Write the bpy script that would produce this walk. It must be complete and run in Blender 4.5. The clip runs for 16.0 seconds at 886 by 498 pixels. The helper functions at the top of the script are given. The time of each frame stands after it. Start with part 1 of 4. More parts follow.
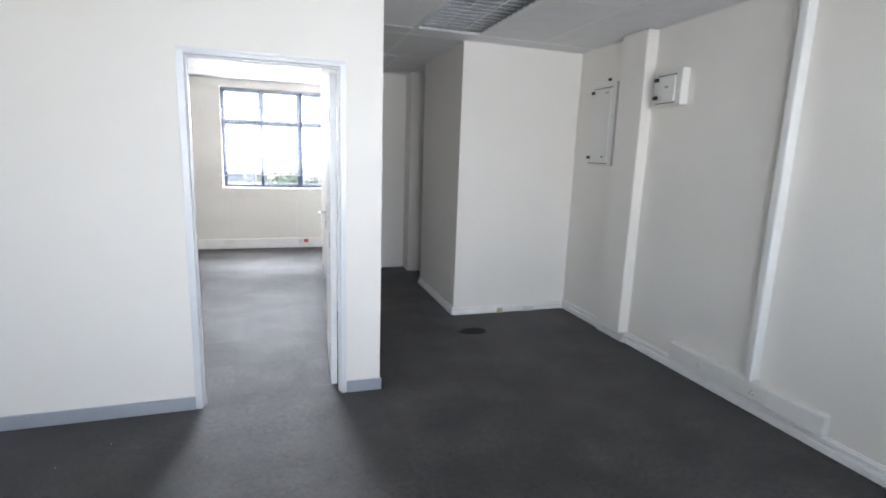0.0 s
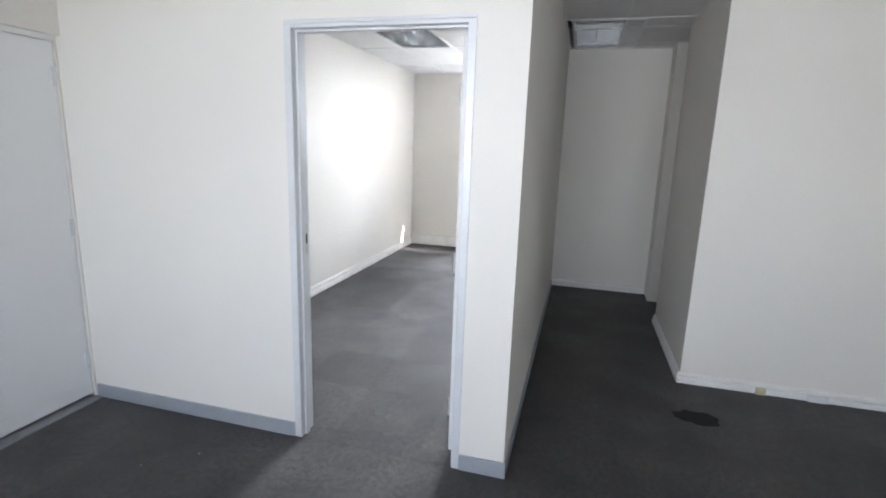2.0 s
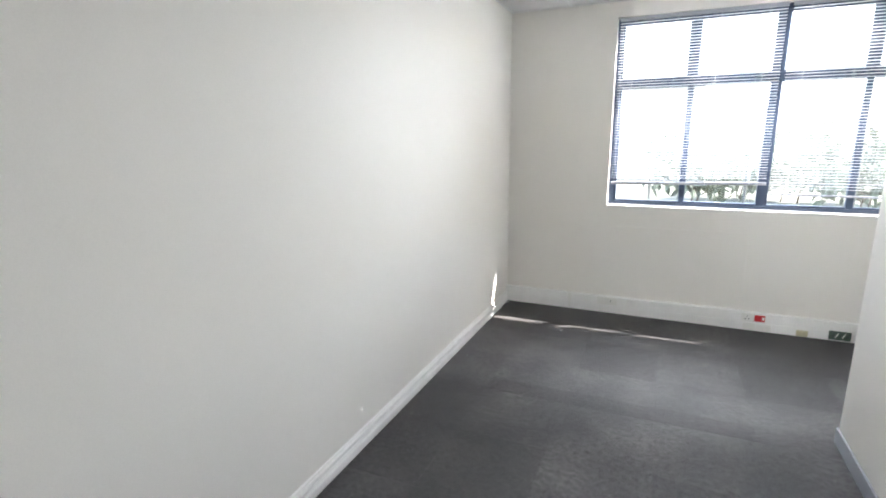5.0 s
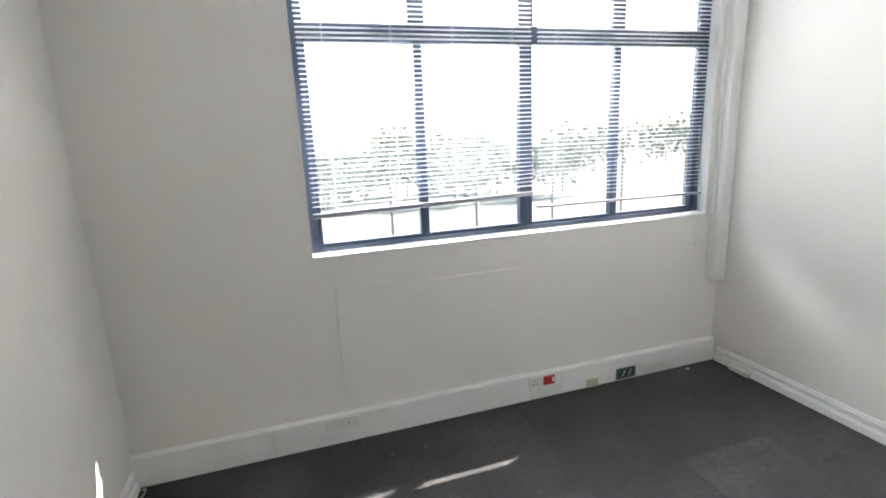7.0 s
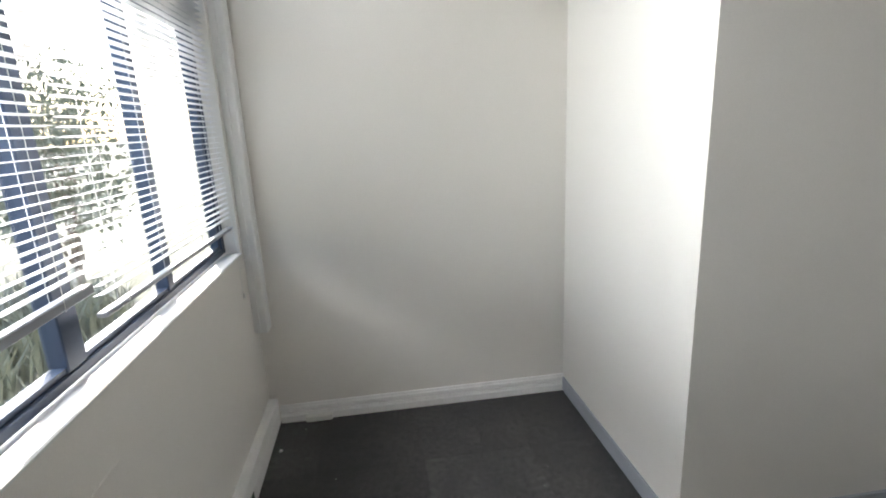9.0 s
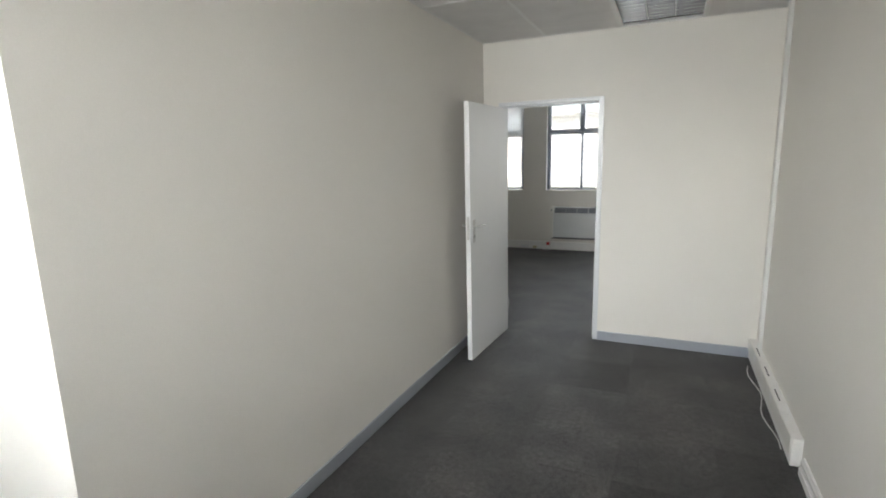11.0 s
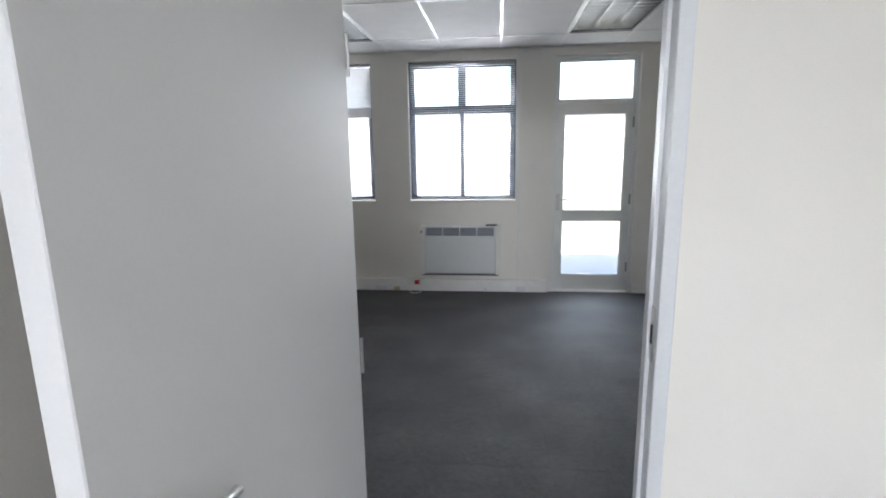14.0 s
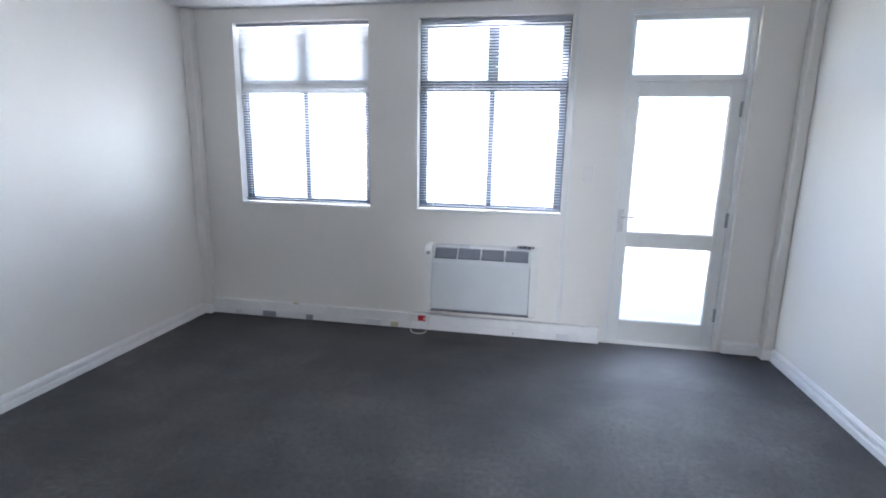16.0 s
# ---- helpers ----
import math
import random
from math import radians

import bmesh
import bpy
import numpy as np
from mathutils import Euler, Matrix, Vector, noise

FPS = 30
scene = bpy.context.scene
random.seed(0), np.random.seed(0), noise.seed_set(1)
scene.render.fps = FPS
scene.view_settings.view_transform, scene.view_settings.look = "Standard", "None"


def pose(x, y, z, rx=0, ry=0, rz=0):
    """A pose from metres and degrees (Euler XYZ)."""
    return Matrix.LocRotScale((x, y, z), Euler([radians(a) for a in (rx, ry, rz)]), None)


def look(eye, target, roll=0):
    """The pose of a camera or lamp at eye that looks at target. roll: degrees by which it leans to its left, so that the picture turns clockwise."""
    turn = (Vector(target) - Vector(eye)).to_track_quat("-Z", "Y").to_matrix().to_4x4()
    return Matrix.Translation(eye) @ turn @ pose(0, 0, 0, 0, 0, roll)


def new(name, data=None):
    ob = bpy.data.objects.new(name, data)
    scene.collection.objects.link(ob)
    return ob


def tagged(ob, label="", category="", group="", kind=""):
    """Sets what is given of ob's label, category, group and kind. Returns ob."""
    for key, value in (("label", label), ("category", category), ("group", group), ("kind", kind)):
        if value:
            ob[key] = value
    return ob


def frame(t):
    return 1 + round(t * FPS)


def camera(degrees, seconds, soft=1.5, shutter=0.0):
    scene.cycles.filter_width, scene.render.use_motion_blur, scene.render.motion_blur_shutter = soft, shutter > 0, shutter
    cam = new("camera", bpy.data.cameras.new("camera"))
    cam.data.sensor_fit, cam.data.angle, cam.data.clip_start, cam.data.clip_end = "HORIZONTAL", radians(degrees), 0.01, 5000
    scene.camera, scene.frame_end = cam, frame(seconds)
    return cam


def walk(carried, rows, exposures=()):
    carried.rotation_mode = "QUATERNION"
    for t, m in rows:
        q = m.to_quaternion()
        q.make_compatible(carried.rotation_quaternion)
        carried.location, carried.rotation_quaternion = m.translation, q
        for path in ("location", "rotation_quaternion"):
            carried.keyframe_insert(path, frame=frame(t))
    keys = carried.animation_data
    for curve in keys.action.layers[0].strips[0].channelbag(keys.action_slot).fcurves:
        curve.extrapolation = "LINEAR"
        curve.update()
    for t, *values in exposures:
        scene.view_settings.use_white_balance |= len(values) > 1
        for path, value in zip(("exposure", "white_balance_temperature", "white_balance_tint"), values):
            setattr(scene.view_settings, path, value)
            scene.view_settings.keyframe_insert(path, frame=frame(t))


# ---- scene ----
cam = camera(83.4, 16.0, soft=1.9)
PATH = [
    (0, (0.498, -3.112, 1.564), (1.114, -1.245, 1.198), 2.0),
    (0.5, (0.753, -3.028, 1.586), (1.006, -1.078, 1.219), 2.3),
    (1, (1.004, -2.786, 1.58), (0.985, -0.821, 1.208), 3.4),
    (1.5, (1.219, -2.49, 1.563), (0.961, -0.543, 1.184), 1.5),
    (2, (1.35, -2.14, 1.563), (0.837, -0.251, 1.155), 1.9),
    (2.5, (1.294, -1.703, 1.557), (0.511, 0.096, 1.167), 1.6),
    (3, (1.146, -1.243, 1.543), (0.142, 0.439, 1.139), 0.7),
    (3.2, (1.092, -1.039, 1.542), (-0.001, 0.59, 1.152), 0.5),
    (5.3, (-0.008, 1.129, 1.567), (-0.699, 2.952, 1.12), -0.8),
    (5.5, (-0.056, 1.313, 1.553), (-0.667, 3.165, 1.108), -0.9),
    (6, (-0.178, 1.885, 1.515), (-0.503, 3.813, 1.092), -1.4),
    (6.5, (-0.392, 2.461, 1.531), (-0.285, 4.408, 1.087), -1.7),
    (7, (-0.46, 3.023, 1.516), (0.138, 4.877, 1.063), -2.5),
    (7.5, (-0.49, 3.552, 1.51), (0.629, 5.142, 1.042), -3.1),
    (8, (-0.523, 4.019, 1.512), (1.068, 5.134, 1.038), -3.7),
    (8.5, (-0.397, 4.484, 1.487), (1.489, 4.921, 0.986), -3.0),
    (9, (-0.345, 4.745, 1.504), (1.579, 4.491, 1.019), -2.7),
    (9.5, (-0.422, 4.865, 1.574), (1.339, 4.027, 1.132), -2.4),
    (10, (-0.545, 4.917, 1.666), (0.913, 3.606, 1.269), -1.6),
    (10.2, (-0.55, 4.896, 1.662), (0.751, 3.421, 1.301), -1.4),
    (12.3, (-0.276, 3.29, 1.58), (0.282, 1.408, 1.195), -0.2),
    (12.5, (-0.199, 3.074, 1.574), (0.348, 1.19, 1.185), -0.1),
    (13, (0.022, 2.465, 1.553), (0.485, 0.562, 1.151), 0.3),
    (13.5, (0.253, 1.863, 1.557), (0.612, -0.072, 1.203), -1.3),
    (14, (0.426, 1.373, 1.55), (0.643, -0.578, 1.171), -0.9),
    (14.5, (0.482, 0.949, 1.549), (0.636, -1.007, 1.163), -0.5),
    (15, (0.414, 0.526, 1.546), (0.585, -1.427, 1.152), -0.1),
    (15.5, (0.411, 0.2, 1.545), (0.64, -1.746, 1.145), 0.6),
    (16, (0.453, -0.142, 1.531), (0.799, -2.07, 1.131), 1.1),
]
walk(cam, [(t, look(eye, target, roll)) for t, eye, target, roll in PATH],
     [(0, 3.25, 6250, 14), (1.5, 3.2, 6250, 14), (3.2, 3.2, 6250, 14), (5.3, 2.72, 6400, 12), (7, 2.35, 6450, 12.5), (8, 2.1, 6450, 12.5), (9, 1.65, 6650, 11),
      (10, 2.0, 6850, 10), (12.3, 2.5, 6800, 10), (13.5, 2.6, 6600, 12), (14.5, 2.75, 5950, 16), (15, 2.95, 5500, 18), (16, 3.4, 5800, 16)])

# ---- world and light ----
SUN = (1.22, 0.49, 1.0)
SUN_AZ, SUN_EL = math.atan2(SUN[0], SUN[1]), math.atan2(SUN[2], math.hypot(SUN[0], SUN[1]))
world = bpy.data.worlds.new("sky")
scene.world = world
world.use_nodes = True
wn = world.node_tree.nodes
sky = wn.new("ShaderNodeTexSky")
sky.sky_type, sky.sun_disc = "NISHITA", False
sky.sun_elevation, sky.sun_rotation = SUN_EL, SUN_AZ
sky.dust_density = 2.0
wn["Background"].inputs["Strength"].default_value = 0.15
world.node_tree.links.new(sky.outputs["Color"], wn["Background"].inputs["Color"])
sun = new("sun", bpy.data.lights.new("sun", "SUN"))
sun.data.energy, sun.data.angle, sun.data.color = 5.0, radians(0.5), (1.0, 0.94, 0.85)
sun.matrix_world = look(Vector(SUN) * 20, (0, 0, 0))

# ---- plan ----
CEIL = 2.614
A_L, A_R, A_W = -1.387, 3.38, -4.135        # front office: side walls, window wall
D_T = 0.11                                   # door partition, 0 to 0.11
OP_W, OP_H = 0.866, 2.08
P_A, P_B = 1.105, 1.025                      # long partition, corridor face and office face
B_L, B_R, B_W, B_REC = -1.232, 2.13, 5.38, 3.76
BLK_X, BLK_Y, BLK_Y2 = 2.125, 1.418, 2.70
HALL, NIB = 3.665, 3.38
W1, W2, WZ = (1.80, 2.97), (0.234, 1.395), (1.016, 2.505)
EXT, EXT_H = (-1.03, -0.16), 2.522
WB, WBZ = (-0.345, 1.995), (0.958, 2.49)


# ---- added area lamps outside the openings, standing in for the sky's light ----
def sky_lamp(x0, x1, z0, z1, y, way, watts, spread, fall, aside=0.0):
    d = bpy.data.lights.new("sky_fill_lamp", "AREA")
    d.spread = radians(spread)
    d.shape, d.size, d.size_y, d.energy, d.color = "RECTANGLE", x1 - x0, z1 - z0, watts, (0.93, 0.97, 1.0)
    ob = new("sky_fill_lamp", d)
    ob.matrix_basis = look(((x0 + x1) / 2, y, (z0 + z1) / 2), ((x0 + x1) / 2 + aside, y + way, (z0 + z1) / 2 - fall))


# unseen lamp 1.1 m beyond the office window, kept above eye line
sky_lamp(-0.8, 1.5, 1.80, 3.10, B_W + 1.1, -1, 50.0, 92, 0.48, -0.10)
sky_lamp(*W1, *WZ, A_W - 0.23, 1, 5.6, 112, 0.22)
sky_lamp(*W2, *WZ, A_W - 0.23, 1, 5.6, 112, 0.22, 0.15)
sky_lamp(*EXT, 0.2, EXT_H, A_W - 0.23, 1, 2.6, 112, 0.5, 0.2)


# ---- materials ----
def mat(name, col, rough=0.6, metal=0.0, var=0.06, scale=2.0, fine=150.0, bump=0.1, depth=0.001, rand=0.0, tint=None, stretch=(1, 1, 1), coat=0.0):
    m = bpy.data.materials.new(name)
    m.use_nodes = True
    n, l = m.node_tree.nodes, m.node_tree.links
    b = n["Principled BSDF"]
    b.inputs["Roughness"].default_value = rough
    b.inputs["Metallic"].default_value = metal
    b.inputs["Coat Weight"].default_value = coat
    geo = n.new("ShaderNodeNewGeometry")
    mp = n.new("ShaderNodeMapping")
    mp.inputs["Scale"].default_value = stretch
    l.new(geo.outputs["Position"], mp.inputs["Vector"])
    big = n.new("ShaderNodeTexNoise")
    big.inputs["Scale"].default_value, big.inputs["Detail"].default_value = scale, 6
    sm = n.new("ShaderNodeTexNoise")
    sm.inputs["Scale"].default_value, sm.inputs["Detail"].default_value = fine, 3
    l.new(geo.outputs["Position"], big.inputs["Vector"])
    l.new(mp.outputs["Vector"], sm.inputs["Vector"])
    add = n.new("ShaderNodeMath")
    add.operation = "ADD"
    l.new(big.outputs["Fac"], add.inputs[0])
    l.new(sm.outputs["Fac"], add.inputs[1])
    last = add.outputs[0]
    rng = n.new("ShaderNodeMapRange")
    rng.inputs["From Min"].default_value, rng.inputs["From Max"].default_value = 0.6, 1.4
    rng.inputs["To Min"].default_value, rng.inputs["To Max"].default_value = 1 - var, 1 + var
    l.new(last, rng.inputs["Value"])
    val = rng.outputs["Result"]
    if rand:
        info = n.new("ShaderNodeObjectInfo")
        r2 = n.new("ShaderNodeMapRange")
        r2.inputs["To Min"].default_value, r2.inputs["To Max"].default_value = 1 - rand, 1 + rand
        l.new(info.outputs["Random"], r2.inputs["Value"])
        mul = n.new("ShaderNodeMath")
        mul.operation = "MULTIPLY"
        l.new(val, mul.inputs[0])
        l.new(r2.outputs["Result"], mul.inputs[1])
        val = mul.outputs[0]
    vm = n.new("ShaderNodeVectorMath")
    vm.operation = "SCALE"
    vm.inputs[0].default_value = col
    l.new(val, vm.inputs["Scale"])
    out = vm.outputs["Vector"]
    if tint:
        mx = n.new("ShaderNodeMix")
        mx.data_type = "RGBA"
        mx.inputs["A"].default_value = (*col, 1)
        mx.inputs["B"].default_value = (*tint, 1)
        l.new(big.outputs["Fac"], mx.inputs["Factor"])
        l.new(mx.outputs["Result"], vm.inputs[0])
    l.new(out, b.inputs["Base Color"])
    if bump:
        bp = n.new("ShaderNodeBump")
        bp.inputs["Strength"].default_value, bp.inputs["Distance"].default_value = bump, depth
        l.new(sm.outputs["Fac"], bp.inputs["Height"])
        l.new(bp.outputs["Normal"], b.inputs["Normal"])
    return m


def carpet_mat(name, low, high):
    """Charcoal loop pile: fibre speckle, trodden mottling, dusty patches and a shade of its own for each tile."""
    m = bpy.data.materials.new(name)
    m.use_nodes = True
    n, l = m.node_tree.nodes, m.node_tree.links
    b = n["Principled BSDF"]
    b.inputs["Roughness"].default_value = 0.6
    b.inputs["Specular IOR Level"].default_value = 0.58
    b.inputs["Sheen Weight"].default_value = 0.09
    b.inputs["Sheen Roughness"].default_value = 0.4
    geo = n.new("ShaderNodeNewGeometry")
    levels = []
    for sc, det, lo, hi, ramp in ((620.0, 1, 0.55, 1.45, (0.3, 0.7)), (38.0, 6, 0.50, 1.65, (0.3, 0.7)), (2.3, 8, 0.62, 1.65, (0.36, 0.70))):
        t = n.new("ShaderNodeTexNoise")
        t.inputs["Scale"].default_value, t.inputs["Detail"].default_value = sc, det
        l.new(geo.outputs["Position"], t.inputs["Vector"])
        q = n.new("ShaderNodeMapRange")
        q.inputs["From Min"].default_value, q.inputs["From Max"].default_value = ramp
        q.inputs["To Min"].default_value, q.inputs["To Max"].default_value = lo, hi
        l.new(t.outputs["Fac"], q.inputs["Value"])
        levels.append((t, q))
    info = n.new("ShaderNodeObjectInfo")
    q = n.new("ShaderNodeMapRange")
    q.inputs["To Min"].default_value, q.inputs["To Max"].default_value = low, high
    l.new(info.outputs["Random"], q.inputs["Value"])
    val = q.outputs["Result"]
    for t, k in levels:
        mul = n.new("ShaderNodeMath")
        mul.operation = "MULTIPLY"
        l.new(val, mul.inputs[0])
        l.new(k.outputs["Result"], mul.inputs[1])
        val = mul.outputs[0]
    mx = n.new("ShaderNodeMix")
    mx.data_type = "RGBA"
    mx.inputs["A"].default_value = (0.026, 0.0268, 0.030, 1)
    mx.inputs["B"].default_value = (0.042, 0.037, 0.034, 1)
    l.new(levels[2][0].outputs["Fac"], mx.inputs["Factor"])
    vm = n.new("ShaderNodeVectorMath")
    vm.operation = "SCALE"
    l.new(mx.outputs["Result"], vm.inputs[0])
    l.new(val, vm.inputs["Scale"])
    l.new(vm.outputs["Vector"], b.inputs["Base Color"])
    bp = n.new("ShaderNodeBump")
    bp.inputs["Strength"].default_value, bp.inputs["Distance"].default_value = 0.8, 0.004
    l.new(levels[0][0].outputs["Fac"], bp.inputs["Height"])
    l.new(bp.outputs["Normal"], b.inputs["Normal"])
    return m


def glass_mat(name, gloss=0.07, tone=(0.96, 0.98, 0.98), rough=0.01):
    m = bpy.data.materials.new(name)
    m.use_nodes = True
    n, l = m.node_tree.nodes, m.node_tree.links
    n.remove(n["Principled BSDF"])
    tr, gl, mx = n.new("ShaderNodeBsdfTransparent"), n.new("ShaderNodeBsdfGlossy"), n.new("ShaderNodeMixShader")
    tr.inputs["Color"].default_value = (*tone, 1)
    gl.inputs["Roughness"].default_value = rough
    mx.inputs["Fac"].default_value = gloss
    l.new(tr.outputs[0], mx.inputs[1])
    l.new(gl.outputs[0], mx.inputs[2])
    l.new(mx.outputs[0], n["Material Output"].inputs["Surface"])
    return m


M_WALL = mat("wall_paint", (0.80, 0.772, 0.722), 0.52, var=0.05, scale=0.9, fine=260, bump=0.12, depth=0.0008)
M_PART = mat("partition_paint", (0.81, 0.785, 0.738), 0.62, var=0.045, scale=0.8, fine=300, bump=0.08, depth=0.0006)
M_WHITE = mat("white_gloss_paint", (0.78, 0.78, 0.76), 0.35, var=0.04, scale=5, fine=120, bump=0.05)
M_DOOR = mat("door_paint", (0.83, 0.835, 0.84), 0.4, var=0.02, scale=2, fine=200, bump=0.05, depth=0.0004)
M_SKIRT = mat("white_skirting_paint", (0.84, 0.83, 0.81), 0.4, var=0.07, scale=9, fine=90, bump=0.08)
M_GREY = mat("grey_aluminium_skirting", (0.42, 0.45, 0.50), 0.42, 0.35, var=0.05, scale=6, fine=60, bump=0.03)
M_FRAME = mat("pressed_steel_frame", (0.70, 0.715, 0.735), 0.38, 0.1, var=0.04, scale=6, fine=80, bump=0.03)
M_CARPET = carpet_mat("carpet_pile", 0.86, 1.14)
M_CARPET_B = carpet_mat("turned_carpet_pile", 0.60, 1.48)
M_SLAB = mat("dark_underlay", (0.015, 0.015, 0.016), 0.95)
M_CEIL = mat("ceiling_tile", (0.78, 0.77, 0.77), 0.85, var=0.06, scale=7, fine=420, bump=0.35, depth=0.001)
M_TBAR = mat("ceiling_bar", (0.80, 0.80, 0.80), 0.3, var=0.03, scale=8, fine=60, bump=0.0)
M_LOUVRE = mat("louvre_aluminium", (0.52, 0.525, 0.535), 0.22, 1.0, var=0.05, scale=8, fine=60, bump=0.0)
M_TRAY = mat("light_tray", (0.11, 0.113, 0.117), 0.35, 0.6, var=0.05, scale=8, fine=60, bump=0.0)
M_TUBE = mat("tube_glass", (0.82, 0.82, 0.80), 0.2, var=0.02, scale=8, fine=60, bump=0.0)
# navy frames lightened, the window glare over them put into the colour
M_NAVY_GLARE = mat("glare_paled_navy_frame", (0.15, 0.175, 0.22), 0.4, 0.1, var=0.1, scale=8, fine=90, bump=0.03)
M_NAVY = mat("navy_window_frame", (0.03, 0.047, 0.085), 0.4, 0.2, var=0.12, scale=8, fine=90, bump=0.03)
M_SLAT = mat("blind_slat", (0.72, 0.72, 0.73), 0.4, 0.0, var=0.05, scale=5, fine=60, bump=0.0)
# on the blind rails this grey holds their backlit shade
M_RAIL = mat("blind_rail", (0.34, 0.35, 0.38), 0.35, 0.3, var=0.05, scale=6, fine=60, bump=0.0)
M_CORD = mat("blind_cord", (0.75, 0.75, 0.73), 0.8, var=0.05, bump=0.0)
M_PLASTIC = mat("white_plastic", (0.78, 0.77, 0.73), 0.35, var=0.04, scale=12, fine=120, bump=0.03)
M_TAN = mat("tan_plastic", (0.55, 0.50, 0.33), 0.5, var=0.1, scale=20, fine=200, bump=0.05)
M_RED = mat("red_plastic", (0.55, 0.02, 0.025), 0.35, var=0.08, scale=20, fine=200, bump=0.0)
M_GREEN = mat("green_socket_innards", (0.055, 0.095, 0.07), 0.5, var=0.5, scale=60, fine=300, bump=0.5, depth=0.004)
M_DARK = mat("dark_gap", (0.02, 0.02, 0.022), 0.7, bump=0.0)
M_GRILLE = mat("grille_grey", (0.13, 0.145, 0.18), 0.45, 0.1, var=0.1, scale=12, fine=120, bump=0.02)
M_AC = mat("heater_enamel", (0.66, 0.68, 0.68), 0.4, var=0.04, scale=5, fine=150, bump=0.03)
M_STEEL = mat("brushed_steel", (0.62, 0.61, 0.60), 0.28, 1.0, var=0.1, scale=20, fine=200, bump=0.05, stretch=(1, 1, 12))
M_PAPER = mat("paper", (0.85, 0.85, 0.84), 0.8, var=0.03, bump=0.0)
M_GLASS = glass_mat("window_glass")
M_STAIN = mat("carpet_stain", (0.011, 0.011, 0.012), 0.95, var=0.4, scale=30, fine=220, bump=0.5, depth=0.004)
M_SPOT = mat("dusty_carpet_mark", (0.085, 0.082, 0.08), 0.95, var=0.5, scale=25, fine=220, bump=0.6, depth=0.004)
M_THRESH = mat("ribbed_threshold", (0.24, 0.25, 0.26), 0.5, 0.3, var=0.15, scale=20, fine=220, bump=0.3, stretch=(6, 1, 1))
M_GROUND = mat("scrubby_grass_ground", (0.30, 0.29, 0.25), 0.95, var=0.5, scale=1.4, fine=9, bump=0.6, depth=0.03, tint=(0.17, 0.18, 0.13))
M_PAVE = mat("pale_concrete", (0.46, 0.44, 0.41), 0.85, var=0.15, scale=1.5, fine=60, bump=0.3, depth=0.002)
M_LEAF = mat("leaves", (0.15, 0.175, 0.13), 0.55, var=0.5, scale=3, fine=20, bump=0.0, tint=(0.15, 0.165, 0.12))
M_REED = mat("dry_reed", (0.27, 0.28, 0.23), 0.7, var=0.5, scale=2.5, fine=14, bump=0.0, tint=(0.16, 0.185, 0.14))
M_BARK = mat("bark", (0.13, 0.10, 0.08), 0.9, var=0.4, scale=6, fine=40, bump=0.8, depth=0.01)
M_FACADE = mat("facade_plaster", (0.50, 0.46, 0.44), 0.8, var=0.1, scale=0.8, fine=30, bump=0.2)
M_ROOF = mat("sheet_roof", (0.24, 0.23, 0.22), 0.75, 0.0, var=0.3, scale=2, fine=18, bump=0.3, depth=0.01)
M_WIRE = mat("fence_steel", (0.16, 0.16, 0.155), 0.6, 0.1, var=0.2, bump=0.0)
M_OUTER = mat("outer_masonry", (0.52, 0.49, 0.45), 0.85, var=0.12, scale=1.0, fine=40, bump=0.3)


# ---- building helpers ----
def box(bm, x0, y0, z0, x1, y1, z1, bevel=0.0, seg=1):
    r = bmesh.ops.create_cube(bm, size=1.0, matrix=Matrix.Translation(((x0 + x1) / 2, (y0 + y1) / 2, (z0 + z1) / 2)) @ Matrix.Diagonal((abs(x1 - x0), abs(y1 - y0), abs(z1 - z0), 1)))
    if bevel:
        edges = list({e for v in r["verts"] for e in v.link_edges})
        bmesh.ops.bevel(bm, geom=edges, offset=bevel, segments=seg, affect="EDGES", profile=0.6)
    return bm


def cyl(bm, p, q, r, seg=10, r2=None):
    p, q = Vector(p), Vector(q)
    m = Matrix.Translation((p + q) / 2) @ (q - p).to_track_quat("Z", "Y").to_matrix().to_4x4()
    bmesh.ops.create_cone(bm, cap_ends=True, segments=seg, radius1=r, radius2=r if r2 is None else r2, depth=(q - p).length, matrix=m)
    return bm


def tube(bm, points, r, seg=6):
    for a, b in zip(points, points[1:]):
        cyl(bm, a, b, r, seg)
    return bm


def mesh_of(name, bm, material):
    me = bpy.data.meshes.new(name)
    bm.to_mesh(me)
    bm.free()
    me.materials.append(material)
    return me


def part(name, bm, material, parent=None, label="", smooth=False):
    ob = new(name, mesh_of(name, bm, material))
    if smooth:
        ob.data.shade_smooth()
    if parent is not None:
        ob.parent = parent
        ob.matrix_parent_inverse = parent.matrix_basis.inverted()
    return tagged(ob, label)


def share(name, me, parent, m):
    ob = new(name, me)
    ob.parent = parent
    ob.matrix_parent_inverse = parent.matrix_basis.inverted()
    ob.matrix_basis = m
    return ob


def thing(name, label, category, at=(0, 0, 0), group="", kind=""):
    ob = new(name)
    ob.empty_display_size = 0.05
    ob.matrix_basis = Matrix.Translation(at)
    return tagged(ob, label, category, group, kind)


def B():
    return bmesh.new()


def boxes(*rows, bevel=0.0):
    bm = B()
    for r in rows:
        box(bm, *r, bevel=bevel)
    return bm


def structure(name, bm, material, label, category):
    return tagged(part(name, bm, material), label, category, kind="structure")


